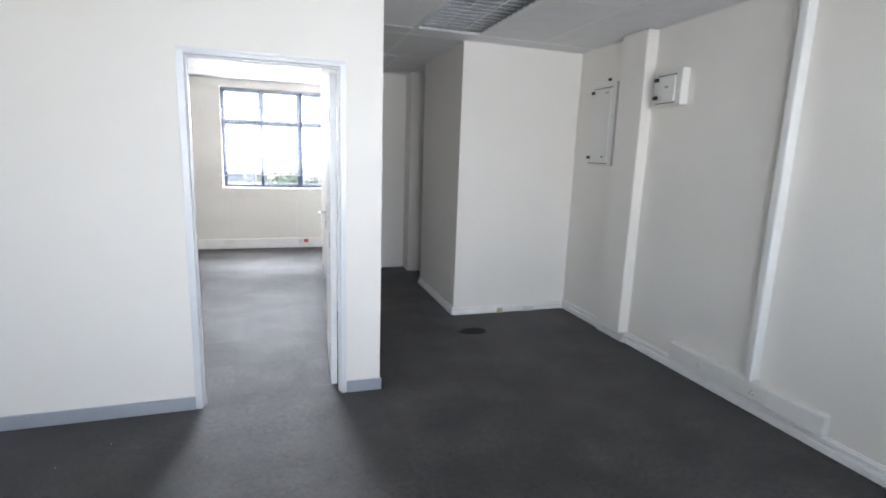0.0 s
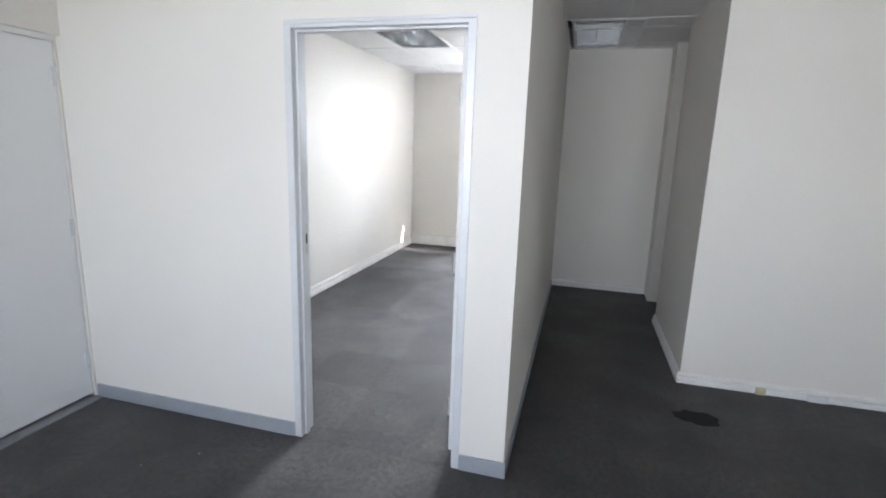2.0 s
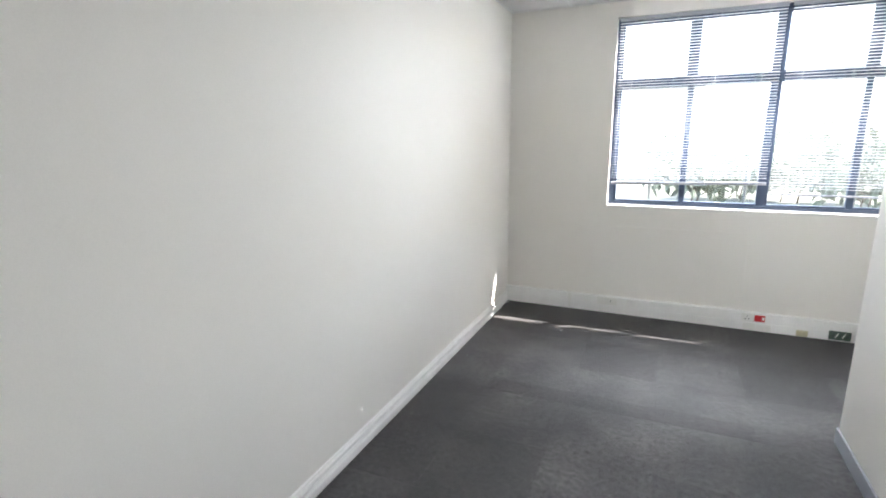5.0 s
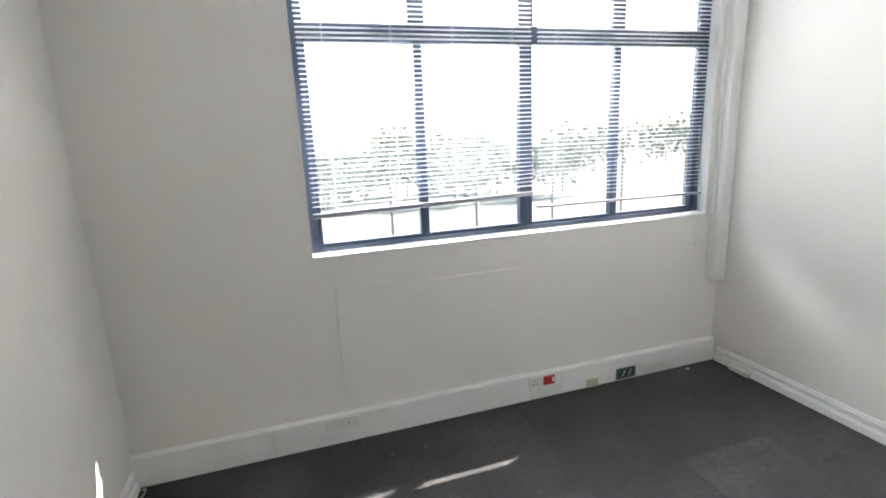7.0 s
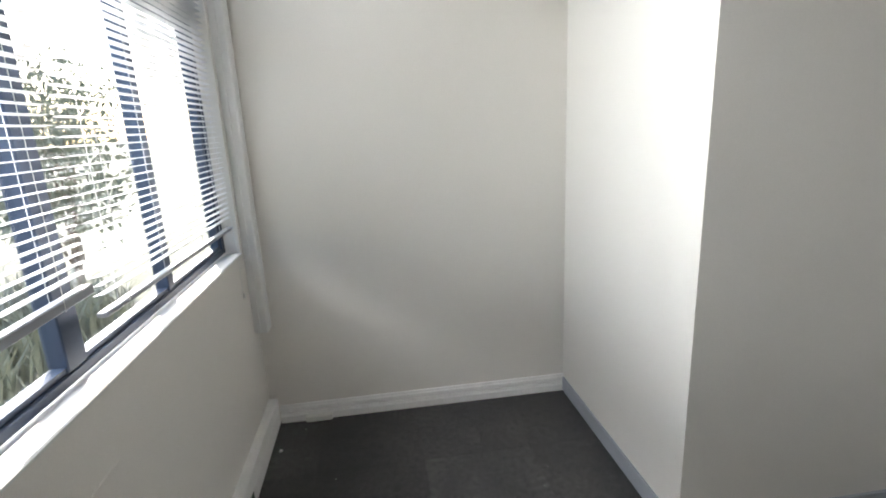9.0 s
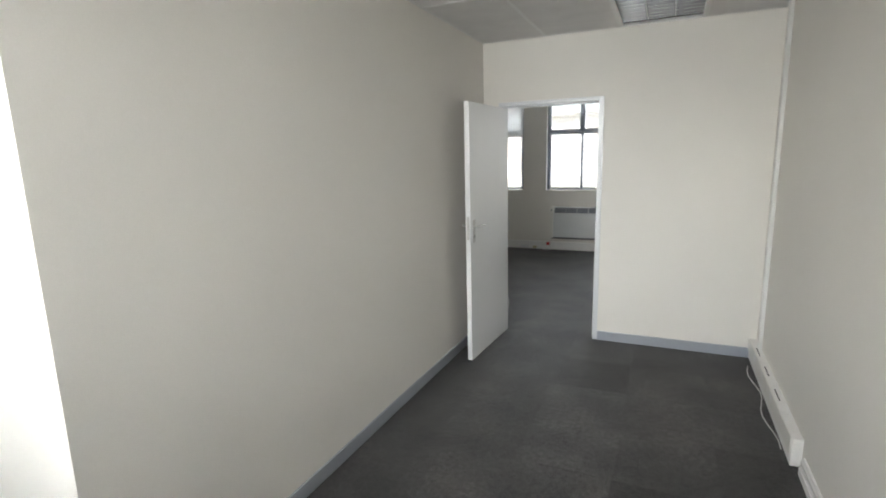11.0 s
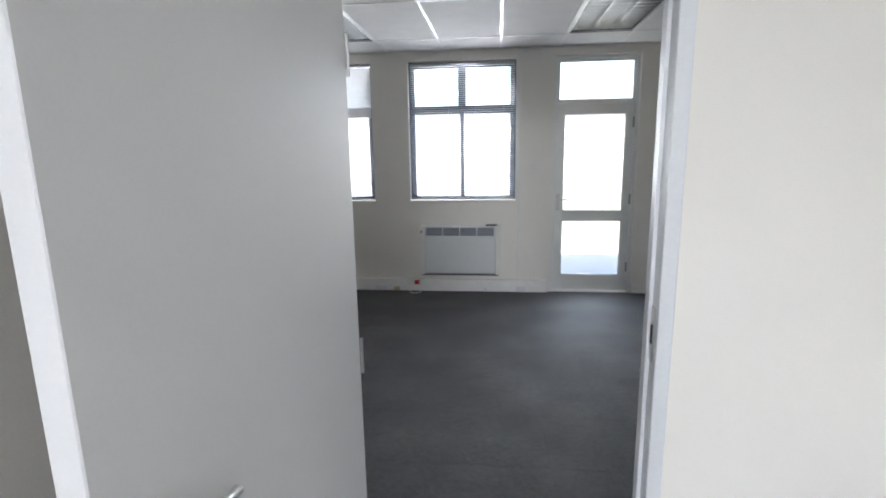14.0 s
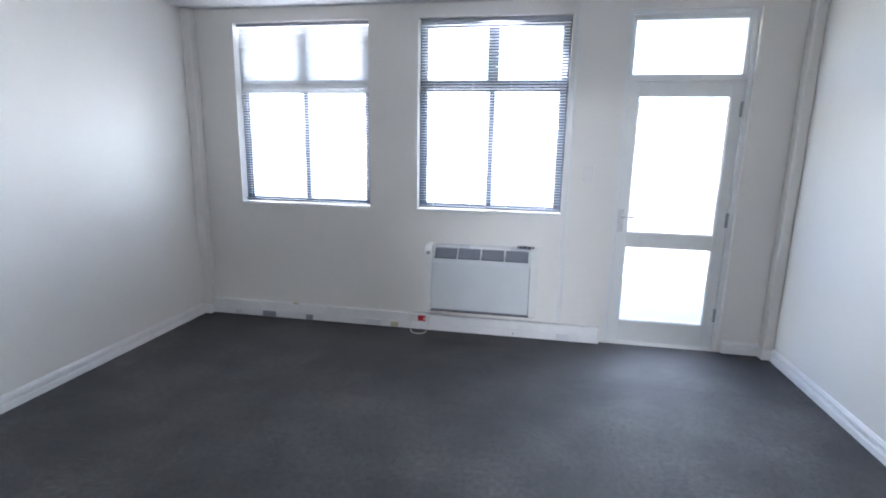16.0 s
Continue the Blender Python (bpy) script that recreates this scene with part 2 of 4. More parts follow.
# ---- walls ----
Z0, ZT = -0.12, 2.86
structure("wall_door_partition", boxes((A_L, 0, 0, 0, D_T, ZT), (0, 0, OP_H, OP_W, D_T, ZT), (OP_W, 0, 0, P_A, D_T, ZT)), M_PART,
          "smooth cream-painted drywall partition with a doorway", "wall")
structure("wall_corridor_partition", boxes((P_B, D_T, 0, P_A, HALL, ZT), (P_B, HALL, 0, BLK_X + 0.01, B_REC, ZT)), M_PART,
          "cream drywall partition between corridor and back office", "wall")
structure("wall_corridor_end", boxes((BLK_X + 0.01, NIB, 0, A_R, B_REC, ZT)), M_WALL, "painted wall nib closing the dark corridor", "wall")
structure("wall_block", boxes((BLK_X, BLK_Y, 0, A_R, BLK_Y2, ZT)), M_WALL, "boxed-out cream painted masonry pier beside the corridor", "wall")
LD0, LD1, LD_H = -0.86, -0.012, 2.06         # closed side door
structure("wall_left", boxes((A_L - 0.2, A_W - 0.2, Z0, A_L, LD0, ZT), (A_L - 0.2, LD0, LD_H, A_L + 0.035, D_T, ZT), (A_L - 0.2, LD1, Z0, A_L, D_T, LD_H)), M_WALL,
          "cream painted side wall with a closed door", "wall")
structure("wall_right", boxes((A_R, A_W - 0.2, Z0, A_R + 0.2, B_REC, ZT), (A_R - 0.022, 0.385, 0, A_R, 0.735, CEIL + 0.1)), M_WALL, "grey-white painted wall with a shallow pilaster", "wall")
structure("wall_office_left", boxes((A_L - 0.2, D_T, Z0, B_L, B_W, ZT)), M_PART, "long plain cream painted office wall", "wall")
structure("wall_office_right", boxes((B_R, B_REC, Z0, B_R + 0.2, B_W, ZT)), M_WALL, "plain cream painted wall of the window recess", "wall")


def windowed(name, y0, y1, x0, x1, holes, label):
    xs = sorted({x0, x1, *[h[0] for h in holes], *[h[1] for h in holes]})
    bm = B()
    for a, b in zip(xs, xs[1:]):
        h = [h for h in holes if h[0] <= a and h[1] >= b]
        if h:
            if h[0][2] > Z0:
                box(bm, a, y0, Z0, b, y1, h[0][2])
            box(bm, a, y0, h[0][3], b, y1, ZT)
        else:
            box(bm, a, y0, Z0, b, y1, ZT)
    return structure(name, bm, M_WALL, label, "wall")


B_OUT, A_OUT = B_W + 0.13, A_W - 0.2
windowed("wall_office_window", B_W, B_OUT, A_L - 0.2, B_R + 0.2, [(*WB, *WBZ)], "cream painted outer wall below and around a wide window")
windowed("wall_front_window", A_OUT, A_W, A_L - 0.2, A_R + 0.2, [(*W1, *WZ), (*W2, *WZ), (EXT[0], EXT[1], 0.0, EXT_H)], "grey-white painted outer wall with two windows and a door")
# unseen roof; the 0.6 m front overhang is added to dim the windows
structure("roof", boxes((A_L - 0.4, A_OUT - 0.6, ZT + 0.004, A_R + 0.4, B_OUT + 0.1, ZT + 0.2)), M_OUTER, "unseen concrete roof slab, its front overhang added to cut sky light", "roof")

# ---- window sills and reveals ----
def sill(name, x0, x1, y0, y1, z, label):
    structure(name, boxes((x0 + 0.002, y0, z + 0.002, x1 - 0.002, y1, z + 0.016), bevel=0.004), M_WHITE, label, "sill")


sill("sill_office", WB[0], WB[1], B_W - 0.006, B_W + 0.062, WBZ[0], "white gloss painted window sill")
sill("sill_front_1", W1[0], W1[1], A_W - 0.09, A_W + 0.006, WZ[0], "white gloss painted window sill")
sill("sill_front_2", W2[0], W2[1], A_W - 0.09, A_W + 0.006, WZ[0], "white gloss painted window sill")

# ---- floor slab, carpet tiles at the end ----
floor = structure("floor", boxes((A_L - 0.2, A_W - 0.2, Z0, A_R + 0.2, B_OUT, -0.007)), M_SLAB, "charcoal carpet-tile floor, scuffed and dusty", "floor")

# ---- ceilings ----
A_RECTS = [(A_L, A_R, A_W, 0.0), (P_A, A_R, 0.0, BLK_Y), (P_A, BLK_X, BLK_Y, BLK_Y2), (P_A, A_R, BLK_Y2, NIB), (P_A, BLK_X + 0.01, NIB, HALL)]
B_RECTS = [(B_L, P_B, D_T, B_REC), (B_L, B_R, B_REC, B_W)]
A_LIGHTS = [(-0.80, -3.6), (1.60, -3.6), (1.60, -0.02)]
B_LIGHTS = [(-0.725, 2.22), (-0.725, 0.13)]
HALL_LIGHT = (1.16, 2.42)


def lines(a, b, start, pitch):
    k = math.ceil((a - start) / pitch - 1e-6)
    out = [a]
    while start + k * pitch < b - 0.01:
        if start + k * pitch > a + 0.01:
            out.append(start + k * pitch)
        k += 1
    return out + [b]


def ceiling(name, rects, gx, gy, lights, label):
    bm = B()
    for x0, x1, y0, y1 in rects:
        xs, ys = lines(x0, x1, gx, 0.6), (gy if isinstance(gy, list) else lines(y0, y1, gy, 1.2))
        if isinstance(gy, list):
            ys = [y0] + [v for v in gy if y0 + 0.01 < v < y1 - 0.01] + [y1]
        for xa, xb in zip(xs, xs[1:]):
            for ya, yb in zip(ys, ys[1:]):
                cx, cy = (xa + xb) / 2, (ya + yb) / 2
                if any(lx < cx < lx + 0.6 and ly < cy < ly + 1.2 for lx, ly in lights):
                    continue
                box(bm, xa + 0.006, ya + 0.006, CEIL + 0.001, xb - 0.006, yb - 0.006, CEIL + 0.02)
    ob = structure(name, bm, M_CEIL, label, "ceiling")
    bars = B()
    for x0, x1, y0, y1 in rects:
        xs = lines(x0, x1, gx, 0.6)
        ys = [v for v in gy if y0 + 0.01 < v < y1 - 0.01] if isinstance(gy, list) else lines(y0, y1, gy, 1.2)[1:-1]
        for x in xs[1:-1]:
            box(bars, x - 0.012, y0, CEIL - 0.002, x + 0.012, y1, CEIL + 0.003)
        for y in ys:
            box(bars, x0, y - 0.012, CEIL - 0.0035, x1, y + 0.012, CEIL + 0.0015)
        for xa, ya, xb, yb in ((x0, y0, x0 + 0.02, y1), (x1 - 0.02, y0, x1, y1), (x0 + 0.02, y0, x1 - 0.02, y0 + 0.02), (x0 + 0.02, y1 - 0.02, x1 - 0.02, y1)):
            edge_on_wall = not any(r != (x0, x1, y0, y1) and r[0] <= (xa + xb) / 2 <= r[1] and r[2] - 0.03 <= (ya + yb) / 2 <= r[3] + 0.03 for r in rects)
            if edge_on_wall:
                box(bars, xa, ya, CEIL - 0.006, xb, yb, CEIL - 0.0045)
    structure(name + "_grid", bars, M_TBAR, "white metal bars of the suspended ceiling", "ceiling grid")
    return ob


ceiling("ceiling_front", A_RECTS, 0.4, 0.0, A_LIGHTS + [HALL_LIGHT], "suspended ceiling of white mineral tiles")
ceiling("ceiling_office", B_RECTS, -0.125, [1.33, 2.22, 3.42, 4.62], B_LIGHTS, "suspended ceiling of white mineral tiles")


def troffer(x, y, label):
    t = thing("ceiling_light", label, "ceiling light", (x, y, CEIL), group="recessed ceiling lights")
    w, d, z = 0.6, 1.2, CEIL
    part("frame", boxes((x, y, z - 0.006, x + 0.022, y + d, z + 0.012), (x + w - 0.022, y, z - 0.006, x + w, y + d, z + 0.012),
                        (x + 0.022, y, z - 0.006, x + w - 0.022, y + 0.022, z + 0.012), (x + 0.022, y + d - 0.022, z - 0.006, x + w - 0.022, y + d, z + 0.012)), M_TBAR, t)
    part("tray", boxes((x + 0.02, y + 0.02, z + 0.10, x + w - 0.02, y + d - 0.02, z + 0.105), (x + 0.014, y + 0.014, z + 0.012, x + 0.02, y + d - 0.014, z + 0.105),
                       (x + w - 0.02, y + 0.014, z + 0.012, x + w - 0.014, y + d - 0.014, z + 0.105), (x + 0.02, y + 0.014, z + 0.012, x + w - 0.02, y + 0.02, z + 0.105),
                       (x + 0.02, y + d - 0.02, z + 0.012, x + w - 0.02, y + d - 0.014, z + 0.105)), M_TRAY, t)
    for k in range(3):
        xx = x + 0.022 + (w - 0.044) * (k + 0.5) / 3
        part("tube", cyl(B(), (xx, y + 0.04, z + 0.07), (xx, y + d - 0.04, z + 0.07), 0.013, 10), M_TUBE, t, "unlit fluorescent tube", True)
    def wedge(p, q, n):
        bm = B()
        p, q, n, up = Vector(p), Vector(q), Vector(n), Vector((0, 0, 1))
        e = [[bm.verts.new(c + n * a + up * b) for a, b in ((-0.002, 0.0), (0.002, 0.0), (0.003, 0.018), (0.007, 0.036), (-0.007, 0.036), (-0.003, 0.018))] for c in (p, q)]
        for i in range(6):
            bm.faces.new((e[0][i], e[0][(i + 1) % 6], e[1][(i + 1) % 6], e[1][i]))
        bm.faces.new(e[0][::-1])
        bm.faces.new(e[1])
        bmesh.ops.recalc_face_normals(bm, faces=bm.faces[:])
        return bm

    for k in (1, 2):
        xx = x + 0.022 + (w - 0.044) * k / 3
        part("long_blade", wedge((xx, y + 0.022, z - 0.003), (xx, y + d - 0.022, z - 0.003), (1, 0, 0)), M_LOUVRE, t)
    cross = mesh_of("cross_blade", wedge((x + 0.022, 0, z - 0.001), (x + w - 0.022, 0, z - 0.001), (0, 1, 0)), M_LOUVRE)
    for k in range(1, 13):
        share("cross_blade", cross, t, Matrix.Translation((0, y + 0.022 + (d - 0.044) * k / 13, 0)))
    return t


for lx, ly in A_LIGHTS + [HALL_LIGHT]:
    troffer(lx, ly, "unlit recessed fluorescent light with a silver louvre")
for lx, ly in B_LIGHTS:
    troffer(lx, ly, "unlit recessed fluorescent light with a silver louvre")


# ---- skirtings ----
def moulded(name, p, q, n, h=0.095, label="white moulded two-step skirting board"):
    """A stepped board from p to q at a wall, n points into the room."""
    p, q, n = Vector((*p, 0)), Vector((*q, 0)), Vector((*n, 0))
    prof = [(0, 0), (0.024, 0), (0.024, h * 0.40), (0.018, h * 0.45), (0.018, h * 0.50), (0.002, h * 0.51), (0.002, h * 0.64), (0.017, h * 0.65), (0.017, h * 0.84), (0.012, h * 0.88), (0.010, h * 0.97), (0.007, h), (0, h)]
    bm = B()
    ends = []
    for c in (p, q):
        ends.append([bm.verts.new(c + n * a + Vector((0, 0, b + 0.0005))) for a, b in prof])
    k = len(prof)
    for i in range(k):
        bm.faces.new((ends[0][i], ends[0][(i + 1) % k], ends[1][(i + 1) % k], ends[1][i]))
    bm.faces.new(ends[0][::-1])
    bm.faces.new(ends[1])
    bmesh.ops.recalc_face_normals(bm, faces=bm.faces[:])
    return structure(name, bm, M_SKIRT, label, "skirting")


def flat_skirt(name, x0, y0, x1, y1, h=0.082):
    return structure(name, boxes((x0, y0, 0.0005, x1, y1, h), bevel=0.002), M_GREY, "grey aluminium skirting strip on the partition", "skirting")


moulded("baseboard_1", (A_L, A_W + 0.10), (A_L, LD0 - 0.06), (1, 0))
moulded("baseboard_2", (A_R, A_W + 0.10), (A_R, 0.385), (-1, 0))
moulded("baseboard_3", (A_R - 0.022, 0.36), (A_R - 0.022, 0.735), (-1, 0))
moulded("baseboard_4", (A_R, 0.735), (A_R, BLK_Y), (-1, 0))
moulded("baseboard_5", (BLK_X - 0.02, BLK_Y), (A_R - 0.02, BLK_Y), (0, -1), 0.07)
moulded("baseboard_6", (BLK_X, BLK_Y), (BLK_X, BLK_Y2), (-1, 0), 0.07)
moulded("baseboard_7", (P_A, HALL), (BLK_X, HALL), (0, -1), 0.075)
moulded("baseboard_8", (B_L, D_T + 1.6), (B_L, B_W - 0.05), (1, 0))
moulded("baseboard_9", (B_R, B_REC), (B_R, B_W - 0.05), (-1, 0))
moulded("baseboard_10", (A_L + 0.07, A_W), (EXT[0] - 0.02, A_W), (0, 1))
flat_skirt("baseboard_11", A_L + 0.015, -0.012, -0.021, -0.0005)
flat_skirt("baseboard_12", OP_W + 0.019, -0.012, P_A + 0.011, -0.0005)
flat_skirt("baseboard_13", P_A + 0.0005, 0.0, P_A + 0.011, HALL - 0.02, 0.07)
flat_skirt("baseboard_14", B_L, D_T + 0.0005, -0.021, D_T + 0.012)
flat_skirt("baseboard_15", OP_W + 0.019, D_T + 0.0005, P_B - 0.012, D_T + 0.012)
flat_skirt("baseboard_16", P_B - 0.011, D_T, P_B - 0.0005, B_REC + 0.011)
flat_skirt("baseboard_17", P_B, B_REC + 0.0005, B_R - 0.02, B_REC + 0.011)

# ---- office doorway: frame and open leaf ----
fr = thing("door_frame", "pale grey pressed-steel door frame in the partition", "door frame", (0.43, 0.05, 0), kind="structure")
J = 0.019
part("jamb", boxes((-0.02, -0.006, 0.0005, J, D_T + 0.006, OP_H - 0.001), bevel=0.002), M_FRAME, fr)
part("jamb", boxes((OP_W - J, -0.006, 0.0005, OP_W + 0.018, D_T + 0.006, OP_H - 0.001), bevel=0.002), M_FRAME, fr)
part("head", boxes((-0.02, -0.0065, OP_H - 0.0005, OP_W + 0.018, D_T + 0.0065, OP_H + 0.016), (J, -0.006, OP_H - J, OP_W - J, D_T + 0.006, OP_H - 0.001), bevel=0.002), M_FRAME, fr)
part("stop", boxes((J, 0.03, 0.0005, J + 0.010, 0.065, OP_H - J), (OP_W - J - 0.010, 0.03, 0.0005, OP_W - J, 0.065, OP_H - J), (J + 0.010, 0.03, OP_H - J - 0.010, OP_W - J - 0.010, 0.065, OP_H - J)), M_FRAME, fr, "raised door stop of the frame")
part("strike_plate", boxes((J, 0.068, 1.00, J + 0.003, 0.094, 1.15), bevel=0.001), M_STEEL, fr, "steel strike plate")
part("strike_hole", boxes((J + 0.002, 0.074, 1.05, J + 0.0045, 0.089, 1.10)), M_DARK, fr)

leaf_pose = pose(0.797, 0.126, 0.008, 0, 0, 86.9)
leaf = new("door_1")
leaf.matrix_basis = leaf_pose
tagged(leaf, "white painted flush door standing open into the office", "door", kind="structure")


def local(name, bm, material, parent, label="", smooth=False):
    ob = new(name, mesh_of(name, bm, material))
    if smooth:
        ob.data.shade_smooth()
    ob.parent = parent
    return tagged(ob, label)


LW, LH, LT = 0.838, 2.03, 0.04
local("panel", boxes((0, -LT, 0, LW, 0, LH), bevel=0.002), M_DOOR, leaf)
local("lock_plate", boxes((LW - 0.0005, -LT + 0.009, 0.99, LW + 0.002, -0.009, 1.17), bevel=0.0006), M_STEEL, leaf, "steel lock faceplate on the door edge")
local("latch", boxes((LW + 0.001, -LT + 0.014, 1.075, LW + 0.008, -0.014, 1.10), bevel=0.002), M_STEEL, leaf)


def lever(parent, x, side, z, way):
    """side: +1 or -1 face of the leaf, way: the direction of the lever."""
    y = 0.0 if side > 0 else -LT
    h = local("handle_plate", boxes((x - 0.02, y, z - 0.10, x + 0.02, y + side * 0.007, z + 0.08), bevel=0.002), M_STEEL, parent, "brushed steel handle plate")
    hb = cyl(B(), (x, y + side * 0.004, z + 0.03), (x, y + side * 0.05, z + 0.03), 0.009, 10)
    tube(hb, [(x, y + side * 0.05, z + 0.03), (x + way * 0.04, y + side * 0.054, z + 0.034), (x + way * 0.115, y + side * 0.05, z + 0.026)], 0.008, 10)
    lv = new("lever", mesh_of("lever", hb, M_STEEL))
    lv.data.shade_smooth()
    lv.parent = h
    kb = cyl(B(), (x, y + side * 0.006, z - 0.05), (x, y + side * 0.0085, z - 0.05), 0.007, 10)
    kh = new("keyhole", mesh_of("keyhole", kb, M_DARK))
    kh.parent = h


lever(leaf, LW - 0.06, 1, 1.06, -1)
lever(leaf, LW - 0.06, -1, 1.06, -1)
for z in (0.25, 1.0, 1.78):
    local("hinge", cyl(B(), (-0.004, 0.004, z - 0.05), (-0.004, 0.004, z + 0.05), 0.0045, 8), M_STEEL, leaf, "steel hinge knuckle")

# ---- closed side door of the front office ----
d2 = thing("door_2", "closed white painted flush door beside the partition", "door", (A_L - 0.02, -0.45, 0), kind="structure")
part("panel", boxes((A_L - 0.055, LD0 + 0.03, 0.022, A_L - 0.014, LD1 - 0.004, LD_H - 0.03), bevel=0.002), M_DOOR, d2)
part("door_lining", boxes((A_L - 0.19, LD0, 0.002, A_L + 0.004, LD0 + 0.028, LD_H), (A_L - 0.19, LD0 + 0.028, LD_H - 0.028, A_L + 0.004, LD1, LD_H)), M_WHITE, d2)
for z in (0.235, 1.04, 1.855):
    part("hinge", boxes((A_L - 0.016, LD1 - 0.03, z - 0.05, A_L - 0.008, LD1 + 0.002, z + 0.05), bevel=0.002), M_FRAME, d2, "pale painted steel hinge")
# added behind the closed door so that no daylight leaks under it
structure("light_stop_side_door", boxes((A_L - 0.45, -1.2, Z0, A_L - 0.202, D_T + 0.2, ZT)), M_WALL, "unseen block added behind the side door to stop light leaking in", "wall")
structure("threshold", boxes((A_L - 0.13, LD0 + 0.03, -0.006, A_L + 0.055, LD1 - 0.004, 0.006), bevel=0.003), M_THRESH, "ribbed grey threshold strip under the side door", "threshold")

# ---- windows ----
def bar(bm, x0, x1, z0, z1, y, d=0.035):
    box(bm, x0, y - d / 2, z0, x1, y + d / 2, z1, 0.003)


def window(name, x0, x1, z0, z1, y, mullions, transom, wide, label, widths, paint):
    w = thing(name, label, "window", ((x0 + x1) / 2, y, z0), kind="structure")
    f, g, h = 0.042, 0.026, 0.014
    bm = B()
    bar(bm, x0, x0 + f, z0, z1, y, 0.05)
    bar(bm, x1 - f, x1, z0, z1, y, 0.05)
    bar(bm, x0 + f, x1 - f, z0, z0 + g, y, 0.05)
    bar(bm, x0 + f, x1 - f, z1 - f, z1, y, 0.05)
    wf = part("window_frame", bm, paint, w)
    xs = [x0 + f, *mullions, x1 - f]
    for x, wd in zip(mullions, widths):
        part("mullion", boxes((x - wd / 2, y - 0.022, z0 + g, x + wd / 2, y + 0.022, transom), bevel=0.003), paint, w)
        part("mullion", boxes((x - wide / 2, y - 0.022, transom + 0.05, x + wide / 2, y + 0.022, z1 - f), bevel=0.003), paint, w)
    part("transom", boxes((x0 + f, y - 0.024, transom, x1 - f, y + 0.024, transom + 0.05), bevel=0.003), paint, w)
    for a, b in zip(xs, xs[1:]):
        for za, zb in ((z0 + g, transom), (transom + 0.05, z1 - f)):
            s = part("sash", boxes((a, y - 0.016, za, a + 0.02, y + 0.016, zb), (b - 0.02, y - 0.016, za, b, y + 0.016, zb), (a + 0.02, y - 0.016, za, b - 0.02, y + 0.016, za + h), (a + 0.02, y - 0.016, zb - 0.02, b - 0.02, y + 0.016, zb)), paint, w)
            p = part("pane", boxes((a + 0.02, y - 0.003, za + h, b - 0.02, y + 0.003, zb - 0.02)), M_GLASS, s)
            p.visible_shadow = False
    return w


window("window_1", WB[0], WB[1], WBZ[0] + 0.02, WBZ[1], B_W + 0.09, [0.236, 0.812, 1.376], 1.962, 0.085, "wide navy-framed window with eight panes", [0.045, 0.075, 0.045], M_NAVY)
window("window_2", W1[0], W1[1], WZ[0] + 0.02, WZ[1], A_W - 0.11, [(W1[0] + W1[1]) / 2], 1.985, 0.085, "navy-framed window with four panes", [0.045], M_NAVY_GLARE)
window("window_3", W2[0], W2[1], WZ[0] + 0.02, WZ[1], A_W - 0.11, [(W2[0] + W2[1]) / 2], 1.985, 0.085, "navy-framed window with four panes", [0.045], M_NAVY_GLARE)


# ---- venetian blinds ----
def blind(x0, x1, top, bot_l, bot_r, y, room, label, tilt=6.0, pitch=0.0215, closed=0, half=0, rail_h=0.013):
    t = thing("venetian_blind", label, "blind", ((x0 + x1) / 2, y, top), group="venetian blinds")
    part("headrail", boxes((x0, y - 0.014, top - 0.028, x1, y + 0.014, top), bevel=0.002), M_RAIL, t)
    w = x1 - x0
    bm = B()
    rows = []
    for s in (-1, 1):
        for u, h in ((-0.0125, 0.0), (-0.004, 0.0016), (0.004, 0.0016), (0.0125, 0.0)):
            rows.append(bm.verts.new((s * (w / 2 - 0.004), u, h)))
    for i in range(3):
        bm.faces.new((rows[i], rows[i + 1], rows[i + 5], rows[i + 4]))
    geo = bmesh.ops.extrude_face_region(bm, geom=bm.faces[:])
    bmesh.ops.translate(bm, verts=[v for v in geo["geom"] if isinstance(v, bmesh.types.BMVert)], vec=(0, 0, -0.0007))
    bmesh.ops.recalc_face_normals(bm, faces=bm.faces[:])
    me = mesh_of("slat", bm, M_SLAT)
    n = int((top - 0.04 - max(bot_l, bot_r) - 0.02) / pitch)
    slope = math.degrees(math.atan2(bot_r - bot_l, w))
    for k in range(n):
        z = top - 0.045 - k * pitch
        low = min(1.0, max(0.0, (k - n * 0.8) / (n * 0.2)))
        a = 62.0 if k < closed else (53.0 if k < half else tilt)
        share("slat", me, t, pose((x0 + x1) / 2, y, z, room * a + random.uniform(-2.5, 2.5), slope * -low + random.uniform(-0.08, 0.08), 0))
    rail = mesh_of("bottom_rail", box(B(), -w / 2, -0.013, -0.006, w / 2, 0.013, rail_h - 0.006, 0.003), M_RAIL)
    share("bottom_rail", rail, t, pose((x0 + x1) / 2, y, (bot_l + bot_r) / 2 + 0.007, 0, -slope, 0))
    for f in (0.1, 0.37, 0.63, 0.9):
        zz = bot_l + (bot_r - bot_l) * f
        xx = x0 + w * f
        part("ladder_cord", tube(tube(B(), [(xx, y - 0.0135, top - 0.02), (xx, y - 0.0135, zz)], 0.0008, 4), [(xx, y + 0.0135, top - 0.02), (xx, y + 0.0135, zz)], 0.0008, 4), M_CORD, t)
    return t


